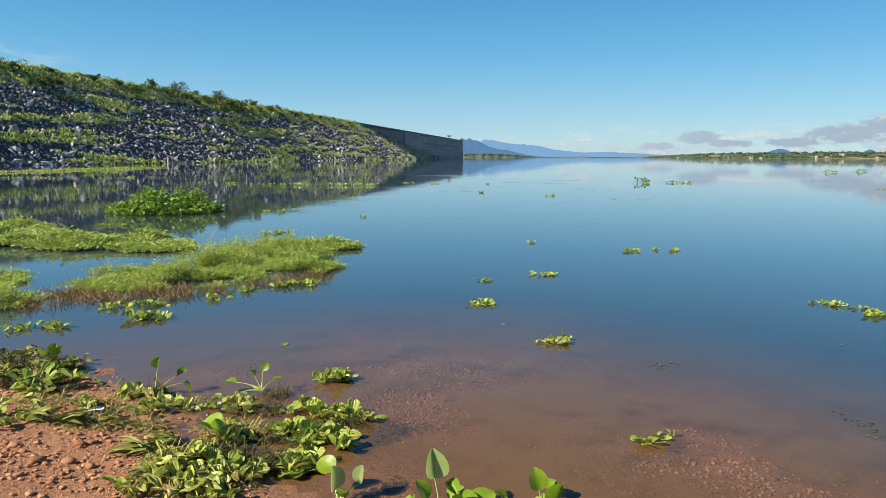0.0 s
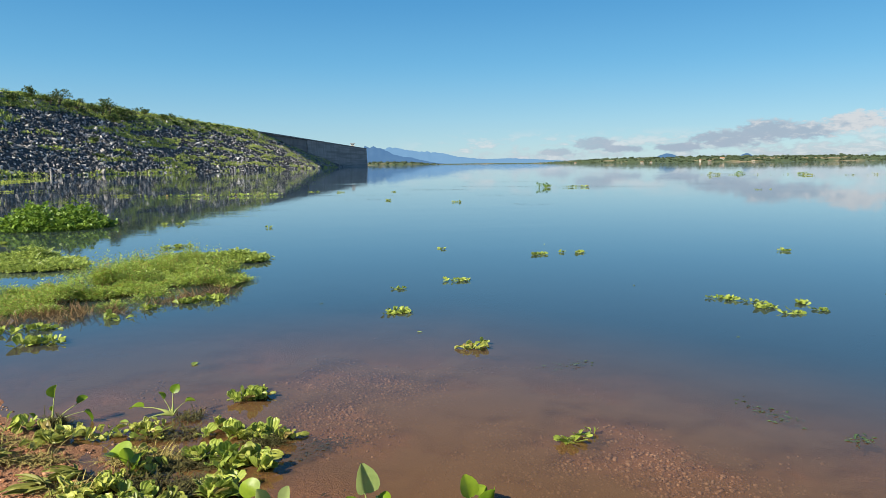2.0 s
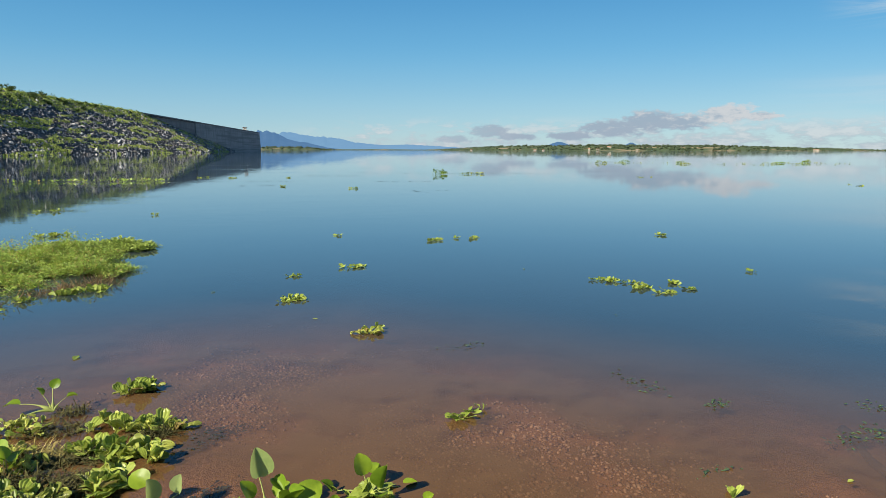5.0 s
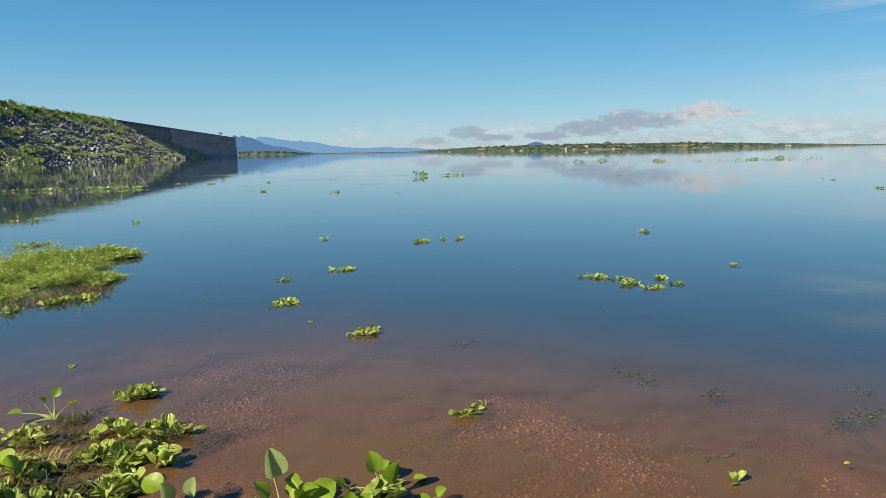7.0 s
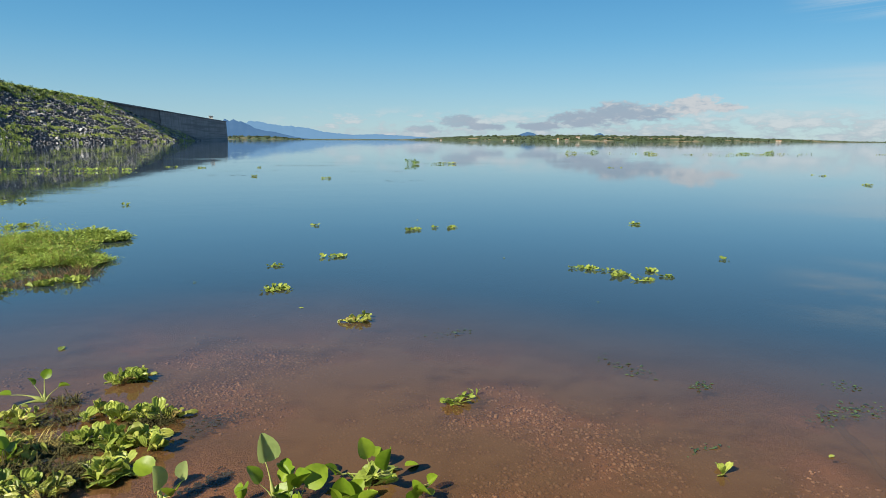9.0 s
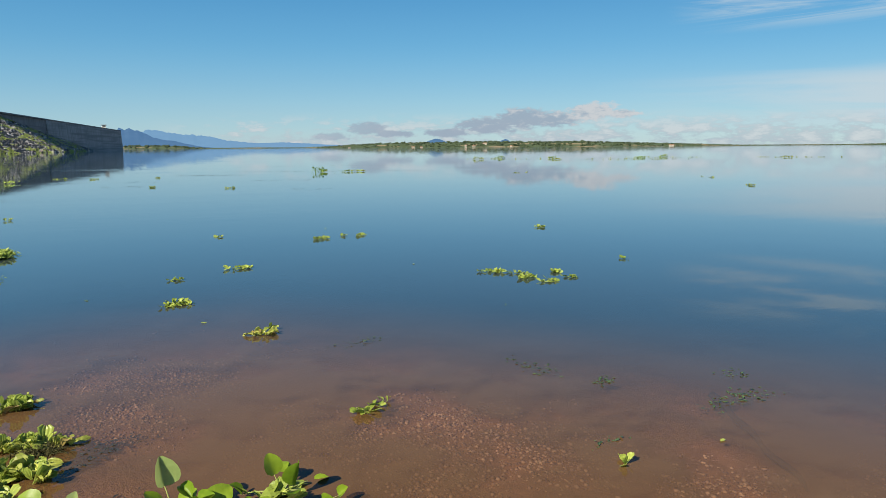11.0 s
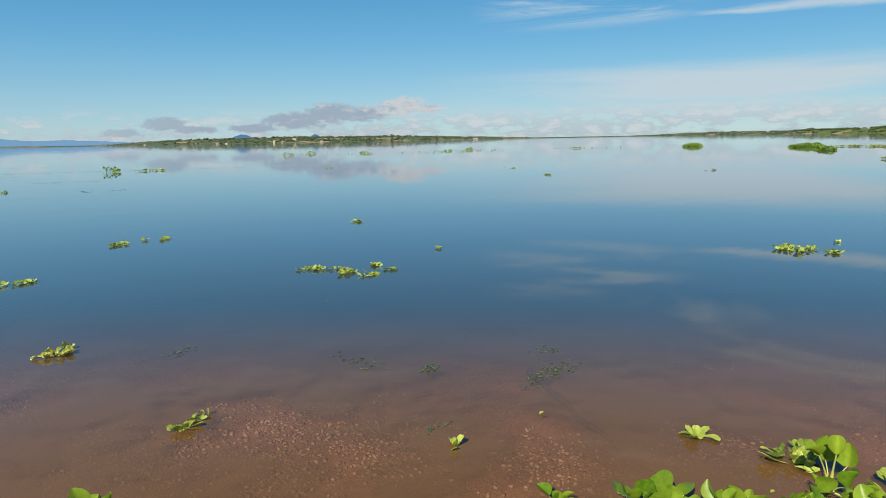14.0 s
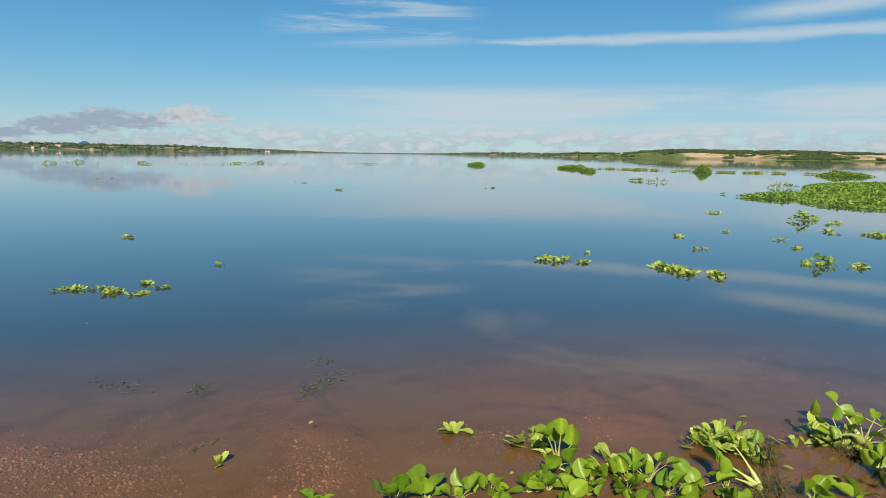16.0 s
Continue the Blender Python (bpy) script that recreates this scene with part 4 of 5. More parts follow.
for x, y, count in STRAND:
    for k in range(count):
        px, py = x + _r.gauss(0, 0.05), y + _r.gauss(0, 0.05)
        rosette(px, py, max(0.0, ground_z(px, py)) + 0.015, 0.092 * _r.uniform(0.6, 1.2), 10, _r.randrange(9999), WILTED if _r.random() < 0.8 else LETTUCE, "wilting green water plant stranded on reddish sand", "stranded_plant", "stranded water plants", 0.35, scatter=0.5)
for x, y, count in ((-2.78, 4.33, 4), (-2.58, 4.30, 3), (-2.95, 4.52, 4), (-3.16, 4.75, 5), (-2.92, 4.92, 5), (-3.35, 4.6, 4), (-3.55, 5.1, 4), (-3.2, 5.05, 3), (-2.7, 4.5, 2)):
    for k in range(count):
        px, py = x + _r.gauss(0, 0.10), y + _r.gauss(0, 0.10)
        rosette(px, py, max(0.0, ground_z(px, py)) + 0.02 + 0.04 * _r.random(), 0.10 * _r.uniform(0.6, 1.15), 9, _r.randrange(9999), OLIVE if y > 4.4 else WILTED if _r.random() < 0.6 else LETTUCE, "heap of green water plants washed up at the waterline", "stranded_plant", "stranded water plants", 0.4, scatter=0.6)

BUNDLE = [shared("leaf", leaf_grid(lambda v: 0.03 + 0.085 * math.sin(min(1.0, 0.1 + 0.88 * v) * math.pi), 1.0, f, c, 0.012, t, 6, 7), M_OLIVE, False) for f, c, t in ((0.6, 0.05, 0.12), (0.9, -0.08, 0.05), (0.4, 0.14, 0.2))]


def bundle(x, y, az, count, length, seed):
    """Wilted leaves lying combed to one side on the sand."""
    rnd = random.Random(seed)
    ob = thing("wilted_bundle", x, y, max(0.0, ground_z(x, y)) + 0.012, 0, "flattened olive bundle of wilted leaves on the sand", "water plant", "wilted bundles")
    for i in range(count):
        child("leaf", rnd.choice(BUNDLE), ob, pose(rnd.gauss(0, 0.025), rnd.gauss(0, 0.02), 0.045 * rnd.random(), 0, 0, -az + rnd.gauss(0, 26)) @ pose(0, 0, 0, rnd.uniform(-8, 22), rnd.uniform(-40, 40)) @ Matrix.Scale(length * rnd.uniform(0.6, 1.15), 4))


for i, (x, y, az, count, l) in enumerate(((-2.22, 3.69, 75, 24, 0.21), (-2.02, 3.76, 80, 12, 0.15), (-1.52, 3.52, -75, 22, 0.18), (-1.60, 3.36, -70, 22, 0.18), (-1.44, 3.05, -80, 14, 0.15), (-2.64, 4.24, -80, 14, 0.15), (-2.42, 3.70, 60, 14, 0.17))):
    bundle(x, y, az, count, l * 0.8, 900 + i)

# hyacinths on the near shore
hy = thing("water_hyacinth", -1.95, 4.33, 0.0, label="lone upright water hyacinth rooted in mud at the waterline", category="water plant", group="water hyacinths")
stem(hy, 8, 4, 0.18, 0.078, 72, 0, 0)
stem(hy, 62, 26, 0.17, 0.07, 15, 20, 1)
stem(hy, 70, 30, 0.15, 0.08, -50, 0, 2)
stem(hy, -20, 14, 0.10, 0.03, 60, 0, 0)
stem(hy, -70, 45, 0.13, 0.04, 60, 0, 1)
stem(hy, -95, 70, 0.20, 0.10, -10, 0, 2)
hyacinth(-2.2, 4.27, 0.02, 4, 0.12, 0.09, 61, "limp water hyacinth lying at the waterline", spread=70)
hy = thing("water_hyacinth", -1.24, 4.36, 0.02, label="water hyacinth with dark root ball at the waterline", category="water plant", group="water hyacinths")
stem(hy, -5, 12, 0.14, 0.065, 60, 20, 0)
stem(hy, -60, 25, 0.12, 0.055, 65, 0, 0)
stem(hy, -80, 50, 0.18, 0.09, 5, 0, 1)
stem(hy, -100, 62, 0.20, 0.10, -15, 0, 2)
stem(hy, 60, 25, 0.10, 0.06, 10, 0, 1)
hyacinth(-3.05, 5.0, 0.03, 7, 0.07, 0.09, 62, "dark green water hyacinth in a washed-up heap")
hyacinth(-2.85, 4.8, 0.03, 6, 0.06, 0.08, 63, "dark green water hyacinth in a washed-up heap")
hyacinth(-1.24, 3.55, 0.05, 5, 0.07, 0.14, 64, "broad-leaved water hyacinth among stranded plants", spread=40)
# the ones before the camera
hy = thing("water_hyacinth", -0.02, 2.80, 0.0, label="tall water hyacinth with one upright pale-backed leaf", category="water plant", group="water hyacinths")
stem(hy, -35, 8, 0.17, 0.128, 84, 0, 0, pale=True)
stem(hy, 30, 45, 0.09, 0.085, 45, 10, 1)
stem(hy, 75, 50, 0.11, 0.085, 40, -20, 1)
stem(hy, 110, 40, 0.12, 0.10, 55, 10, 1)
stem(hy, -80, 30, 0.10, 0.09, 65, 0, 0)
hy = thing("water_hyacinth", -0.50, 2.92, 0.0, label="water hyacinth with pale curled leaves at the lake edge", category="water plant", group="water hyacinths")
stem(hy, -75, 18, 0.06, 0.12, 82, 0, 0, pale=True)
stem(hy, -20, 18, 0.14, 0.10, 30, -35, 1)
stem(hy, 60, 35, 0.12, 0.085, 70, 0, 1, pale=True)
stem(hy, 150, 30, 0.10, 0.10, 30, 0, 1)
hy = thing("water_hyacinth", 0.45, 2.83, 0.0, label="sprawling water hyacinth with dark round leaves", category="water plant", group="water hyacinths")
stem(hy, -20, 25, 0.10, 0.10, 75, 0, 0)
stem(hy, -70, 60, 0.17, 0.07, 60, 0, 1)
stem(hy, 20, 40, 0.12, 0.08, 25, 0, 1)
stem(hy, 70, 55, 0.15, 0.07, 20, 0, 2)
stem(hy, 80, 70, 0.22, 0.06, 75, 0, 2)
stem(hy, 140, 25, 0.09, 0.12, 65, 0, 1)
stem(hy, 170, 40, 0.10, 0.10, 40, 0, 1)
patch_of(((0.49, 2.82, 2), (0.36, 2.85, 1)), 0.09, 7, 38, 0.03)
for i, (x, y, k, h) in enumerate(((-0.18, 2.80, 4, 0.11), (0.08, 2.72, 7, 0.10), (0.28, 2.62, 6, 0.08), (0.60, 2.66, 5, 0.08), (-0.58, 2.82, 5, 0.08))):
    hyacinth(x, y, 0.0, k, h, 0.105, 70 + i, spread=50, face=178)
# the bed of hyacinths along the shore
BED_A = ((2.02, 1.62, 0.05), (2.25, 1.35, 0.09), (2.34, 1.23, 0.09), (2.44, 1.10, 0.06), (2.56, 1.00, 0.05), (2.67, 0.86, 0.06), (2.74, 0.78, 0.08), (2.94, 0.73, 0.13), (2.92, 0.62, 0.12), (2.80, 0.60, 0.08), (3.02, 0.47, 0.12), (3.09, 0.38, 0.13), (2.90, 0.44, 0.07), (3.00, 0.27, 0.07), (3.10, 0.16, 0.08), (2.78, 0.36, 0.06), (3.20, 0.03, 0.06), (2.62, 0.62, 0.05), (2.90, 0.15, 0.05), (3.05, -0.02, 0.05), (2.45, 0.90, 0.04))
for i, (x, y, h) in enumerate(BED_A):
    hyacinth(x, y, 0.0, 7, h, 0.084 if i not in (1, 2) else 0.105, 200 + i, group="bed of water hyacinths", spread=42, face=-115)
hy = thing("water_hyacinth", 2.97, 0.82, 0.0, label="tall swollen-stalked water hyacinth at the lake edge", category="water plant", group="bed of water hyacinths")
for az, tilt, tall, leaf, pitch, bend in ((-120, 8, 0.22, 0.085, 86, 0), (-60, 12, 0.20, 0.09, 30, 0), (-150, 30, 0.12, 0.10, 70, 1), (60, 22, 0.14, 0.115, 78, 1), (100, 34, 0.15, 0.11, 74, 1), (-100, 40, 0.13, 0.09, 80, 1)):
    stem(hy, az, tilt, tall, leaf, pitch, 0, bend)
hy = thing("water_hyacinth", 3.30, -0.12, 0.0, label="sprawling water hyacinth with long pale stalks", category="water plant", group="bed of water hyacinths")
for az, tilt, tall, leaf, pitch in ((-10, 52, 0.24, 0.100, 70), (2, 60, 0.22, 0.095, 40), (-30, 62, 0.22, 0.10, 75), (20, 34, 0.24, 0.08, 60), (35, 40, 0.20, 0.07, 80)):
    stem(hy, az, tilt, tall, leaf, pitch, 0, 0)
BED_B = ((3.67, -0.05, 0.09), (3.33, -0.34, 0.06), (3.44, -0.52, 0.07), (3.86, -0.62, 0.12), (4.14, -0.46, 0.27), (4.20, -0.57, 0.33), (4.30, -0.76, 0.2), (3.97, -0.82, 0.15), (3.62, -0.72, 0.09), (4.4, -1.0, 0.22))
for i, (x, y, h) in enumerate(BED_B):
    hyacinth(x, y, 0.0, 6, h, 0.088, 300 + i, group="bed of water hyacinths", label="long-stalked water hyacinth at the lake edge", spread=45, face=-100)
patch_of(((3.20, 1.06, 3), (3.72, 0.23, 3), (3.80, 0.17, 3), (3.89, 0.10, 3), (4.18, -0.36, 4), (3.99, -0.21, 1), (3.16, 0.56, 2), (3.68, 0.00, 1)), 0.105, 8, 39, 0.05, flat=0.3, label="pale water lettuce among hyacinths")


# ---- mats and rafts ----
def inside(x, y, ring):
    hit = False
    for (x0, y0), (x1, y1) in zip(ring, ring[1:] + ring[:1]):
        if (y0 > y) != (y1 > y) and x < (x1 - x0) * (y - y0) / (y1 - y0) + x0:
            hit = not hit
    return hit


def weed_mat(name, ring, tufts, tall, leaf, seed, label, mat=M_MAT_LEAF, gaps=-0.2, reach=(0.10, 0.24), stems=True, fringe=()):
    """A mat of thin-stemmed weed in bushy tufts with dark gaps between them, brown stems at their feet and along the edge."""
    rng = np.random.default_rng(seed)
    xs, ys = [p[0] for p in ring], [p[1] for p in ring]
    top = thing(name, sum(xs) / len(xs), sum(ys) / len(ys), 0.0, label=label, category="water plants", kind="stuff")
    base = Matrix.Translation(-top.matrix_basis.translation)
    leaves, stalks = Soup(), Soup()
    quad = np.array(((0, 0, 0), (0.22, 0.55, 0.10), (0, 1, 0), (-0.22, 0.55, 0.10)))

    def stalk(x, y, dx, dy, h, wide=0.004):
        q = np.array((wide, wide * 0.6, 0))
        a, b = np.array((x, y, -0.02)), np.array((x + dx, y + dy, h))
        stalks.add([a - q, a + q, b + q * 0.5, b - q * 0.5], [(0, 1, 2, 3)])
    made = tries = 0
    while made < tufts and tries < tufts * 12:
        tries += 1
        cx, cy = rng.uniform(min(xs), max(xs)), rng.uniform(min(ys), max(ys))
        if not inside(cx, cy, ring) or fbm(cx, cy, 1.1, seed, 3) < gaps:
            continue
        made += 1
        rim = min(math.hypot(cx - p[0] - (o[0] - p[0]) * q, cy - p[1] - (o[1] - p[1]) * q) for p, o in zip(ring, ring[1:] + ring[:1])
                  for q in (min(1.0, max(0.0, ((cx - p[0]) * (o[0] - p[0]) + (cy - p[1]) * (o[1] - p[1])) / ((o[0] - p[0]) ** 2 + (o[1] - p[1]) ** 2))),))
        swell = 0.30 + 1.15 * smooth01(0.5 + 1.5 * fbm(cx, cy, 0.9, seed + 3.0, 2))
        h0 = tall * swell * rng.uniform(0.5, 1.3) * (0.30 + 0.70 * smooth01(rim / 0.45))
        rad = rng.uniform(*reach)
        for _ in range(int(30 * (rad / 0.17) ** 1.5)):
            a, q = rng.uniform(0, 6.28), math.sqrt(rng.random())
            dx, dy = rad * q * math.cos(a), rad * q * math.sin(a)
            h = h0 * (1.05 - 0.65 * q * q) * rng.uniform(0.7, 1.1)
            x, y = cx + dx * 0.45, cy + dy * 0.45
            lx, ly = dx * 0.75 + rng.normal(0, 0.03), dy * 0.75 + rng.normal(0, 0.03)
            for k in range(8):
                v = 0.25 + 0.75 * (k + rng.random()) / 8
                p = np.array((x + lx * v * v, y + ly * v * v, 0.01 + h * v)) + rng.normal(0, 0.012, 3)
                m = spin(math.atan2(-lx, ly) + rng.normal(0, 1.1), rng.uniform(-0.2, 0.9), rng.uniform(-0.5, 0.5))
                leaves.add((quad * leaf * rng.uniform(0.6, 1.35)) @ m.T + (p[0], p[1], max(0.008, p[2])), [(0, 1, 2, 3)])
            if stems and rng.random() < 0.10:
                stalk(x, y, lx * 0.3 + rng.normal(0, 0.02), ly * 0.3 + rng.normal(0, 0.02), h * 0.6)
    for x0, y0, x1, y1, count in fringe:
        for _ in range(count):
            v = rng.random()
            x, y = x0 + (x1 - x0) * v + rng.normal(0, 0.10), y0 + (y1 - y0) * v + rng.normal(0, 0.10)
            if fbm(x, y, 2.2, seed + 9.0, 2) < rng.uniform(-0.25, 0.35):
                continue
            stalk(x, y, *rng.normal(0, 0.10, 2), 0.015 + 0.10 * rng.random() ** 2.0, 0.004)
    ob = leaves.build("leaves", mat, top)
    ob.matrix_basis = base
    if stalks.n:
        ob = stalks.build("stems", M_MAT_STEM, top)
        ob.matrix_basis = base
        tagged(ob, "dry brown stems")


weed_mat("weed_mat", [(-1.62, 10.2), (-1.55, 9.6), (-1.75, 9.0), (-2.3, 8.5), (-2.8, 8.15), (-3.4, 7.95), (-4.2, 7.8), (-4.8, 8.3), (-4.7, 9.0), (-3.9, 9.7), (-3.7, 11.2), (-3.3, 12.1), (-2.6, 12.1), (-2.0, 11.2)], 330, 0.29, 0.036, 51,
         "bright green mat of bushy water weed with brown stems", gaps=-0.10,
         fringe=((-4.6, 7.55, -2.6, 7.9, 1700), (-2.6, 7.9, -1.65, 8.9, 700), (-5.5, 7.0, -4.2, 7.0, 900), (-4.2, 7.2, -3.0, 7.5, 900)))
weed_mat("weed_mat", [(-4.4, 11.6), (-4.9, 11.2), (-5.9, 11.3), (-7.6, 11.8), (-11.0, 13.0), (-11.6, 16.0), (-9.7, 15.6), (-8.0, 13.8), (-6.7, 12.9), (-5.2, 12.9)], 330, 0.17, 0.075, 52,
         "leafy green floating mat in front of the dam", gaps=-0.12, reach=(0.14, 0.36), mat=M_BROAD)
weed_mat("weed_mat", [(-4.3, 7.4), (-4.4, 6.9), (-4.9, 6.4), (-6.8, 6.6), (-7.6, 8.5), (-6.6, 9.4), (-5.6, 8.8), (-5.0, 7.8)], 110, 0.13, 0.042, 53,
         "thin patchy water weed with gaps of open water", gaps=0.0, fringe=((-6.0, 6.5, -4.5, 6.5, 500), (-5.2, 7.4, -4.3, 7.0, 300)))
weed_mat("weed_raft", [(-1.5, 11.75), (-1.75, 12.2), (-3.0, 12.5), (-3.0, 11.8), (-2.1, 11.55)], 50, 0.12, 0.09, 54, "low tip of a floating plant mat", stems=False, mat=M_BROAD)


def leaf_raft(cx, cy, rx, ry, turn, count, tall, leaf, seed, label, mat=M_RAFT, name="plant_raft"):
    """A low mound of round-leaved floating plants."""
    rng = np.random.default_rng(seed)
    top = thing(name, cx, cy, 0.0, turn, label, "water plants", kind="stuff")
    soup = Soup()
    hexa = np.array([(0.5 * math.sin(a) * (1 if abs(math.cos(a)) < 0.9 else 0.8), 0.5 + 0.5 * math.cos(a), 0.10 * abs(math.sin(a))) for a in np.arange(6) * math.tau / 6])
    for _ in range(count):
        a, q = rng.uniform(0, 6.28), math.sqrt(rng.random())
        x, y = rx * q * math.cos(a), ry * q * math.sin(a)
        edge = 1 - q ** 3
        x += rng.normal(0, 0.06 * rx)
        if rx > 5 * ry and fbm(x + cx, y + cy, 0.7, seed, 2) < rng.uniform(-0.1, 0.25):
            continue
        n1 = 0.6 + 0.5 * fbm(x + cx, y + cy, 1.2 / max(0.5, leaf * 8), seed)
        z = 0.02 + tall * edge * n1 * rng.random() ** 0.6
        m = spin(rng.uniform(0, 6.28), rng.uniform(0.1, 1.25), rng.uniform(-0.4, 0.4))
        soup.add((hexa * leaf * rng.uniform(0.6, 1.25)) @ m.T + (x, y, max(0.012, z)), [(0, 1, 2, 3, 4, 5)])
        if rng.random() < 0.35:
            d = rng.normal(0, 0.08, 2)
            w = 0.05 * leaf
            soup.add([(x - w, y, 0), (x + w, y, 0), (x + d[0] + w, y + d[1], z), (x + d[0] - w, y + d[1], z)], [(0, 1, 2, 3)])
    soup.build("leaves", mat, top)


leaf_raft(-8.1, 19.6, 1.5, 1.5, 20, 3800, 0.85, 0.095, 71, "thick green raft of water hyacinths before the dam")
leaf_raft(-41, 77, 20, 2.4, 88, 5200, 0.16, 0.15, 72, "bright green plant belt along the foot of the dam", M_GRASS, "plant_belt")
leaf_raft(-26, 49.5, 6.5, 0.5, 8, 420, 0.03, 0.10, 74, "thin strip of floating plants mirrored with the dam", M_GRASS)
leaf_raft(-11, 39.4, 5, 0.5, -22, 300, 0.03, 0.09, 75, "thin strip of floating plants mirrored with the dam", M_GRASS)
leaf_raft(-6.5, 38, 4.2, 0.8, 0, 260, 0.14, 0.11, 76, "loose floating plants off the dam", M_MAT_LEAF)
leaf_raft(12.75, 43.8, 0.6, 0.4, 0, 70, 0.55, 0.12, 77, "green tuft of plants standing out of the lake")
leaf_raft(14.9, 43.6, 2.2, 0.2, 5, 140, 0.04, 0.13, 78, "thin line of floating weed on the open lake", M_MAT_LEAF)
for i, (x, y, h, w) in enumerate(((43.3, 76.2, 1.4, 1.0), (50.2, 82.0, 1.2, 0.9), (50.3, 69, 0.8, 0.7), (70.0, 71.0, 1.1, 1.1), (76, 77, 0.7, 0.9), (65.4, 70.4, 0.5, 0.8), (81.7, 60.4, 0.5, 1.2), (54.0, 75.0, 0.9, 0.8))):
    leaf_raft(x, y, w * 0.8, w * 0.5, 0, 40, h * 0.5, 0.15, 80 + i, "green tuft of plants standing out of the lake", M_RAFT if i % 2 else M_GRASS)
for i, (x, y, l, turn) in enumerate(((48, 76, 7, -35), (55, 66, 6, -40), (62, 66, 6, -45), (70, 72, 7, -45), (84, 60, 6, -60), (88, 24.5, 5, -70), (84, 19, 5, -75), (81, 12, 5, -80), (83, 6, 6, -85))):
    leaf_raft(x, y, l, 0.22 if y > 30 else 0.6, turn, 100 if y > 30 else 1500, 0.03 if y > 30 else 0.10, 0.13 if y > 30 else 0.15, 95 + i, "thin line of floating weed on the open lake", M_GRASS)
leaf_raft(84.5, 29.8, 1.9, 1.2, -70, 2600, 0.65, 0.15, 111, "dense green raft of water plants far out")
leaf_raft(69.3, 22.7, 0.8, 0.6, -70, 600, 0.5, 0.14, 112, "small green raft of water plants far out")
leaf_raft(91.5, 47.5, 1.3, 1.0, -60, 900, 0.65, 0.16, 113, "small green raft of water plants far out")
leaf_raft(80.5, 13.1, 0.9, 0.8, -80, 1200, 0.95, 0.15, 114, "bushy green raft of water plants far out")
leaf_raft(77.0, -0.6, 2.3, 1.4, -85, 3000, 0.6, 0.14, 115, "dense green raft of water plants far out")
leaf_raft(41.0, -3.6, 14.0, 5.0, 3, 34000, 0.34, 0.085, 116, "wide green field of floating hyacinths")
leaf_raft(32.5, 1.2, 3.2, 1.4, -30, 2600, 0.24, 0.085, 126, "low tip of a floating hyacinth field")
leaf_raft(29.2, -1.2, 3.0, 2.2, 10, 2600, 0.20, 0.09, 117, "ragged edge of a floating hyacinth field")
leaf_raft(32.6, 3.3, 1.0, 0.14, -75, 90, 0.05, 0.09, 118, "thin line of floating weed by the hyacinth field", M_GRASS)
leaf_raft(42.0, 2.4, 0.8, 0.5, -60, 90, 0.45, 0.10, 119, "loose hyacinths by the floating field")
leaf_raft(46.4, 11.7, 0.6, 0.2, -60, 40, 0.08, 0.16, 120, "loose floating hyacinths", M_GRASS)
leaf_raft(45, 10.0, 0.9, 0.4, -60, 46, 0.30, 0.10, 121, "loose upright hyacinths on the open lake")
leaf_raft(19.8, 0.50, 0.30, 0.30, 0, 60, 0.42, 0.085, 122, "upright hyacinth clump with dark mirrored leaves")
leaf_raft(20.6, 0.35, 0.5, 0.25, 0, 70, 0.06, 0.07, 123, "low floating hyacinths", M_GRASS)
leaf_raft(11.7, -0.2, 0.26, 0.18, 0, 30, 0.24, 0.07, 124, "upright hyacinth clump with dark mirrored leaves")

def ripple_film(x, y, length, turn, count, seed):
    """A thin line of flat dark flakes that stands in for a darker, wind-rippled streak."""
    rng = np.random.default_rng(seed)
    top = thing("ripple_film", x, y, 0.003, turn, "thin dark line drawn for rippled water on the open lake", "water weed", kind="stuff")
    soup = Soup()
    for _ in range(count):
        u = rng.uniform(-1, 1)
        p = (u * length, rng.normal(0, 0.30), abs(rng.normal(0, 0.003)))
        l = rng.uniform(0.03, 0.13)
        m = spin(rng.normal(0, 0.5), rng.uniform(-0.05, 0.05))
        soup.add((np.array(((-1, 0, 0), (0, -0.3, 0), (1, 0, 0), (0, 0.3, 0))) * l) @ m.T + p, [(0, 1, 2, 3)])
    soup.build("leaves", M_FILM, top)


for i, (x, y, l, turn, count) in enumerate(((5.6, 42.6, 2.0, -20, 150), (0.56, 31.9, 0.9, -8, 26), (7.2, 26.0, 0.8, -8, 20), (17.4, 44.0, 4.0, -20, 220), (10.0, 47.0, 3.0, -20, 140), (8.0, 34.0, 1.6, -18, 36), (26.0, 47.0, 3.5, -30, 120), (22.0, 58.0, 4.0, -25, 160), (34.0, 62.0, 4.0, -30, 150), (14.0, 60.0, 4.0, -15, 150), (1.5, 36.0, 1.6, -5, 36), (60.0, 66.0, 6.0, -40, 200), (48.0, 60.0, 5.0, -38, 160))):
    ripple_film(x, y, l, turn, count, 700 + i)

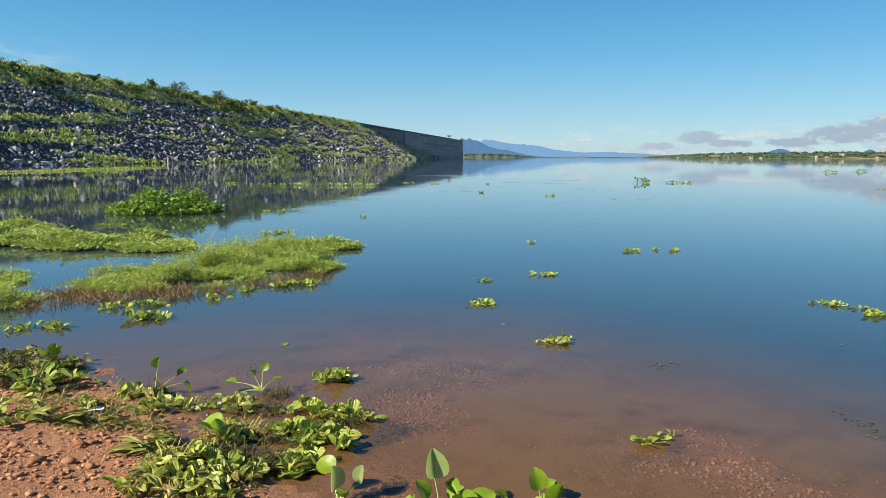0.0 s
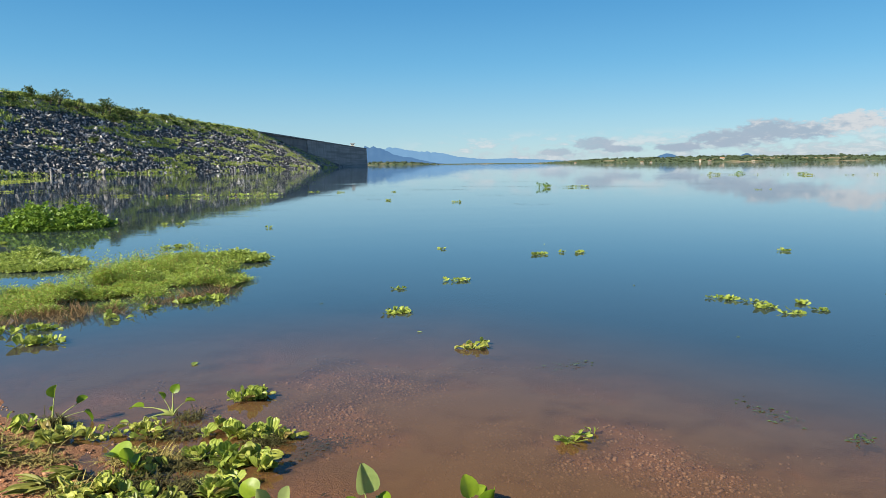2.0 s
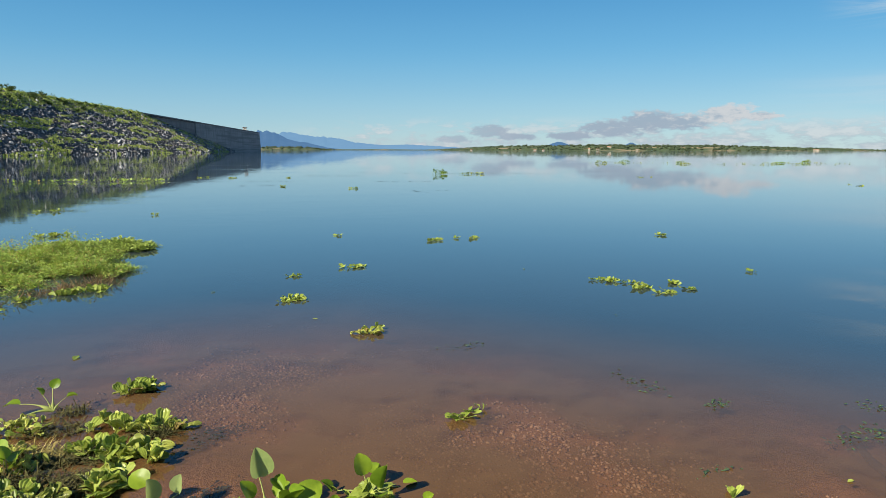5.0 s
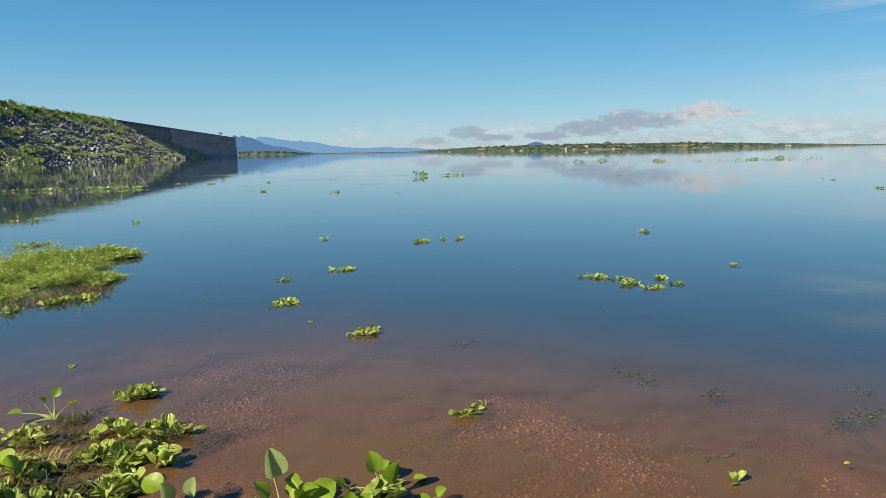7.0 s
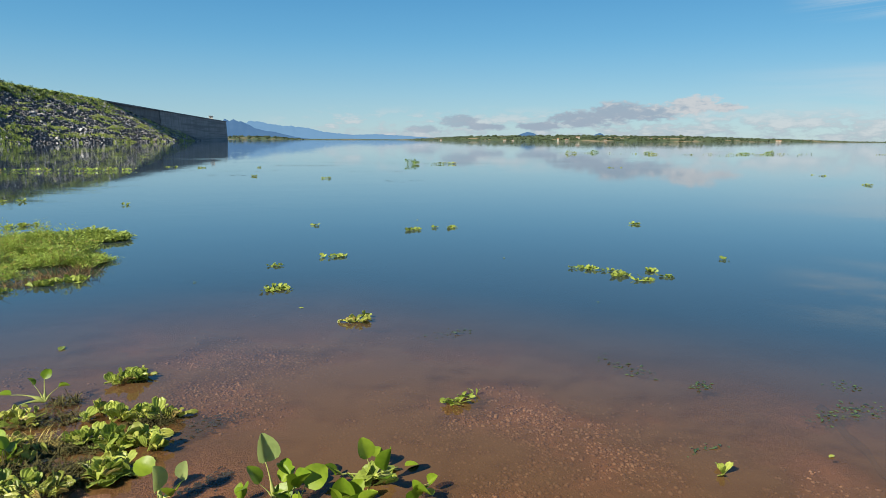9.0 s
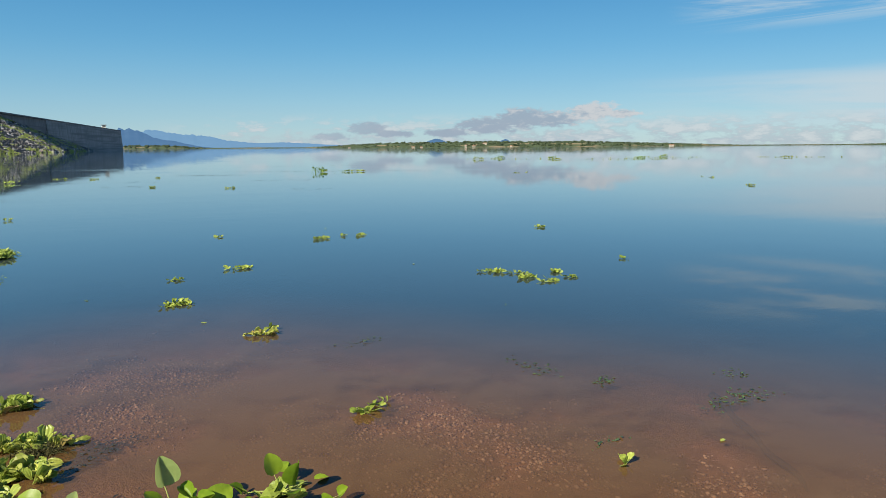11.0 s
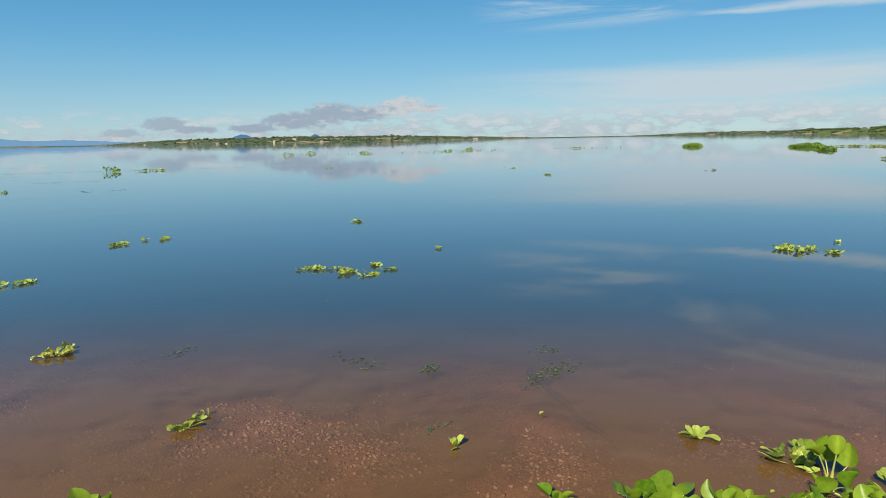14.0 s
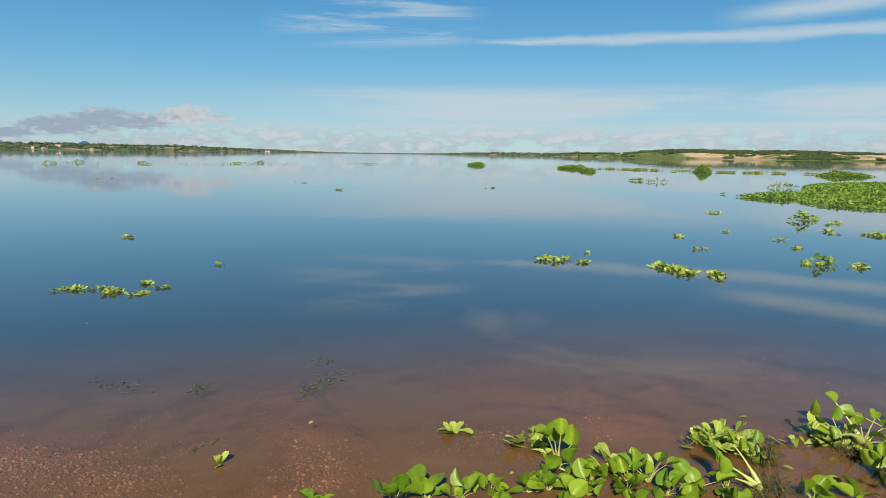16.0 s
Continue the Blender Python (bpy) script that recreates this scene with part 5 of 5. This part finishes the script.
# ---- shore litter: roots, straw, stones, gravel ----
def tangle(x, y, rx, ry, count, high, seed, mat, label, name="root_tangle", length=0.10):
    rng = np.random.default_rng(seed)
    top = thing(name, x, y, max(0.0, ground_z(x, y)), label=label, category="plant litter", kind="stuff")
    soup = Soup()
    for _ in range(count):
        a, q = rng.uniform(0, 6.28), math.sqrt(rng.random())
        p = np.array((rx * q * math.cos(a), ry * q * math.sin(a), high * (1 - q * q) * rng.random()))
        d = rng.normal(0, 1, 3) * (1, 1, 0.35)
        d *= length * rng.uniform(0.5, 1.3) / np.linalg.norm(d)
        side = np.cross(d, (0, 0, 1.0))
        side *= 0.0026 / (np.linalg.norm(side) + 1e-6)
        mid = p + d * 0.5 + (0, 0, rng.uniform(0, 0.02))
        e = p + d
        e[2] = max(0.0, e[2])
        up = np.array((0, 0, 0.003))
        soup.add([p - side, p + side, mid + side + up, mid - side + up, e], [(0, 1, 2, 3), (3, 2, 4)])
    soup.build("strands", mat, top)


for i, (x, y, rx, ry, c, h) in enumerate(((-1.14, 4.36, 0.10, 0.07, 150, 0.03), (-1.16, 4.08, 0.17, 0.12, 240, 0.02), (-1.93, 4.31, 0.09, 0.06, 340, 0.08), (-3.15, 4.85, 0.42, 0.22, 1500, 0.10), (-2.8, 4.38, 0.32, 0.11, 700, 0.05), (-1.26, 3.42, 0.24, 0.12, 420, 0.04), (-1.15, 3.06, 0.24, 0.16, 420, 0.03), (-0.94, 3.30, 0.12, 0.16, 420, 0.03), (3.30, -0.14, 0.20, 0.12, 200, 0.03), (4.12, -0.50, 0.16, 0.10, 260, 0.04), (3.70, -0.08, 0.10, 0.07, 300, 0.05), (-0.62, 3.86, 0.12, 0.05, 260, 0.03), (-0.98, 3.62, 0.16, 0.06, 260, 0.02))):
    tangle(x, y, rx, ry, c, h, 400 + i, M_ROOT, "dark matted plant roots at the waterline")
for i, (x, y, rx, ry, c, h) in enumerate(((-2.16, 3.72, 0.22, 0.05, 420, 0.03), (-1.84, 3.76, 0.18, 0.04, 260, 0.015), (-2.55, 4.08, 0.45, 0.06, 420, 0.015), (-1.22, 3.74, 0.24, 0.07, 360, 0.02), (-1.46, 3.30, 0.12, 0.10, 260, 0.02), (-2.0, 4.05, 0.2, 0.05, 160, 0.01))):
    tangle(x, y, rx, ry, c, h, 430 + i, M_STRAW, "flattened dead straw on the sand", "straw", 0.12)

_rs = np.random.default_rng(77)
STONES = ((-2.07, 3.19, 0.062), (-1.98, 3.43, 0.044), (-1.93, 3.47, 0.040), (-1.92, 3.22, 0.050), (-1.79, 3.18, 0.042), (-1.42, 2.90, 0.046), (-2.05, 3.02, 0.034), (-1.97, 3.02, 0.030), (-1.87, 2.97, 0.028), (-2.29, 3.36, 0.045), (-2.20, 3.30, 0.03), (-2.02, 3.26, 0.024), (-1.86, 3.24, 0.03), (-1.70, 3.86, 0.028), (-1.62, 3.92, 0.022))
for x, y, r in STONES:
    r *= 0.50
    v, f = rock_shape(_rs, 0.2, 2)
    ob = mesh_object("stone", v * r * (1.45, 1.0, 0.7), f, M_STONE, smooth=True)
    ob.matrix_basis = pose(x, y, ground_z(x, y) + r * 0.35, 0, 0, _rs.uniform(-40, 40))
    tagged(ob, "rounded brown stone lying on reddish sand", "stone", "stones on the sand")


# thick patches of pebbles on the bed: middle and reach
GRAVEL = ((-0.2, 4.45, 0.60), (-0.05, 5.0, 0.5), (0.35, 4.75, 0.35), (0.90, 3.40, 0.45), (1.5, 3.15, 0.50), (1.9, 2.6, 0.45), (1.2, 2.70, 0.35), (2.3, 1.9, 0.40), (3.0, 1.40, 0.35))


def make_gravel():
    rng = np.random.default_rng(31)
    shapes = [rock_shape(rng, 0.24) for _ in range(8)]
    for name, count, lo, hi, label in (("sand_gravel", 13000, -1.2, 1.5, "small reddish pebbles scattered on the sand"), ("bed_gravel", 12000, 1.6, 5.0, "pale and brown pebbles on the lake bed")):
        soup = Soup()
        made = 0
        while made < count:
            s, c = rng.uniform(lo, hi), rng.uniform(-5.2, 4.2)
            x, y = (s + c) * 0.70711, (s - c) * 0.70711
            if y < -1.5 or math.hypot(x, y) < 1.6:
                continue
            if name == "bed_gravel":
                thick = max(math.exp(-((x - gx) ** 2 + (y - gy) ** 2) / gr ** 2) for gx, gy, gr in GRAVEL)
                if thick + 0.35 * fbm(x, y, 1.6, 4.0, 3) < rng.uniform(0.12, 1.05):
                    continue
            made += 1
            r = 0.0034 + 0.013 * rng.random() ** 3.5
            if name == "bed_gravel":
                r = 0.0032 + 0.009 * rng.random() ** 3.0
            v, f = shapes[rng.integers(8)]
            soup.add((v * r * (1.3, 1.0, 0.7)) @ spin(rng.uniform(0, 6.28)).T + (x, y, ground_z(x, y) + r * 0.3), f)
        tagged(soup.build(name, M_PEBBLE if name == "bed_gravel" else M_CLOD, smooth=name == "bed_gravel"), label, "gravel", kind="stuff")


make_gravel()

# a white scrap on the sand
v, f = leaf_grid(wilt_width, 0.12, 0.2, 0.02, 0.015, 0.03)
ob = mesh_object("dry_leaf", v, f, M_PETAL, smooth=True)
ob.matrix_basis = pose(-2.22, 3.92, ground_z(-2.22, 3.92) + 0.014, 3, 0, -80)
tagged(ob, "bleached white dry leaf lying on the sand", "dry leaf")

# ---- under water ----
# entry 5 and the last three are dark leaves standing in for plant shadows
for i, (x, y, rx, ry, c) in enumerate(((3.38, 2.70, 0.30, 0.10, 300), (3.72, 3.06, 0.14, 0.10, 110), (2.82, 3.36, 0.09, 0.06, 100), (2.55, 3.82, 0.10, 0.22, 130), (1.65, 5.05, 0.22, 0.12, 110), (2.17, 2.58, 0.14, 0.06, 30), (5.45, 1.2, 0.34, 0.09, 200), (-0.34, 3.76, 0.24, 0.10, 420), (-0.44, 3.60, 0.16, 0.06, 260), (-0.30, 3.05, 0.16, 0.06, 180))):
    rng = np.random.default_rng(500 + i)
    z = -0.006
    top = thing("sunken_weed_shade", x, y, z, -66 if i == 6 else 4 * i, "blurred green water weed just under the surface, one clump drawn for shadow" if i < 6 else "dark leaves just under the surface, drawn as drowned weed and plant shadow", "water weed", kind="stuff")
    soup = Soup()
    for _ in range(c):
        p = rng.normal(0, 0.5, 3) * (rx, ry, 0.02 if i < 6 else 0.003)
        m = spin(rng.uniform(0, 6.28), rng.uniform(-0.2, 0.25), 0)
        l = rng.uniform(0.015, 0.045) * (0.6 if i == 6 else 1.0)
        soup.add((np.array(((0, 0, 0), (0.22, 0.5, 0.1), (0, 1, 0), (-0.22, 0.5, 0.1))) * l) @ m.T + (p[0], p[1], p[2] * 0.7 if i < 6 else -abs(p[2])), [(0, 1, 2, 3)])
    soup.build("leaves", M_SUNK if i < 6 else M_FILM, top)

a, b = Vector((3.30, 2.86, -0.020)), Vector((2.74, 1.80, -0.030))
bm = bmesh.new()
rings = []
for j in range(13):
    c = a.lerp(b, j / 12) + Vector((0.02 * math.sin(j * 1.3), 0.015 * math.cos(j * 0.9), 0))
    rings.append([bm.verts.new(c + Vector((0.036 * math.cos(t) * (1.2 - j / 18), 0.014 * math.cos(t), 0.016 * math.sin(t)))) for t in np.arange(8) * math.tau / 8])
for p, q in zip(rings, rings[1:]):
    for i in range(8):
        bm.faces.new((p[i], p[(i + 1) % 8], q[(i + 1) % 8], q[i]))
bm.faces.new(rings[0][::-1])
bm.faces.new(rings[-1])
tagged(part("branch", bm, M_LOG, smooth=True), "dark sunken branch lying on the lake bed", "branch")

# small specks afloat
for i, (x, y, l) in enumerate(((-1.37, 5.53, 0.09), (0.58, 6.30, 0.05), (-0.42, 7.9, 0.05), (4.25, 0.1, 0.05), (2.73, 2.3, 0.04), (3.73, 12.9, 0.07), (3.44, 5.62, 0.03), (3.61, 8.32, 0.05), (2.66, 1.15, 0.03), (2.78, 1.0, 0.03), (3.62, -0.24, 0.05), (3.95, 0.16, 0.04))):
    v, f = leaf_grid(wilt_width, l, 0.2, 0.05, 0.01)
    ob = mesh_object("fallen_leaf", v, f, M_LETTUCE, smooth=True)
    ob.matrix_basis = pose(x, y, 0.004, 0, 0, 70 * i)
    tagged(ob, "single pale leaf afloat on the water", "leaf", "fallen leaves afloat")
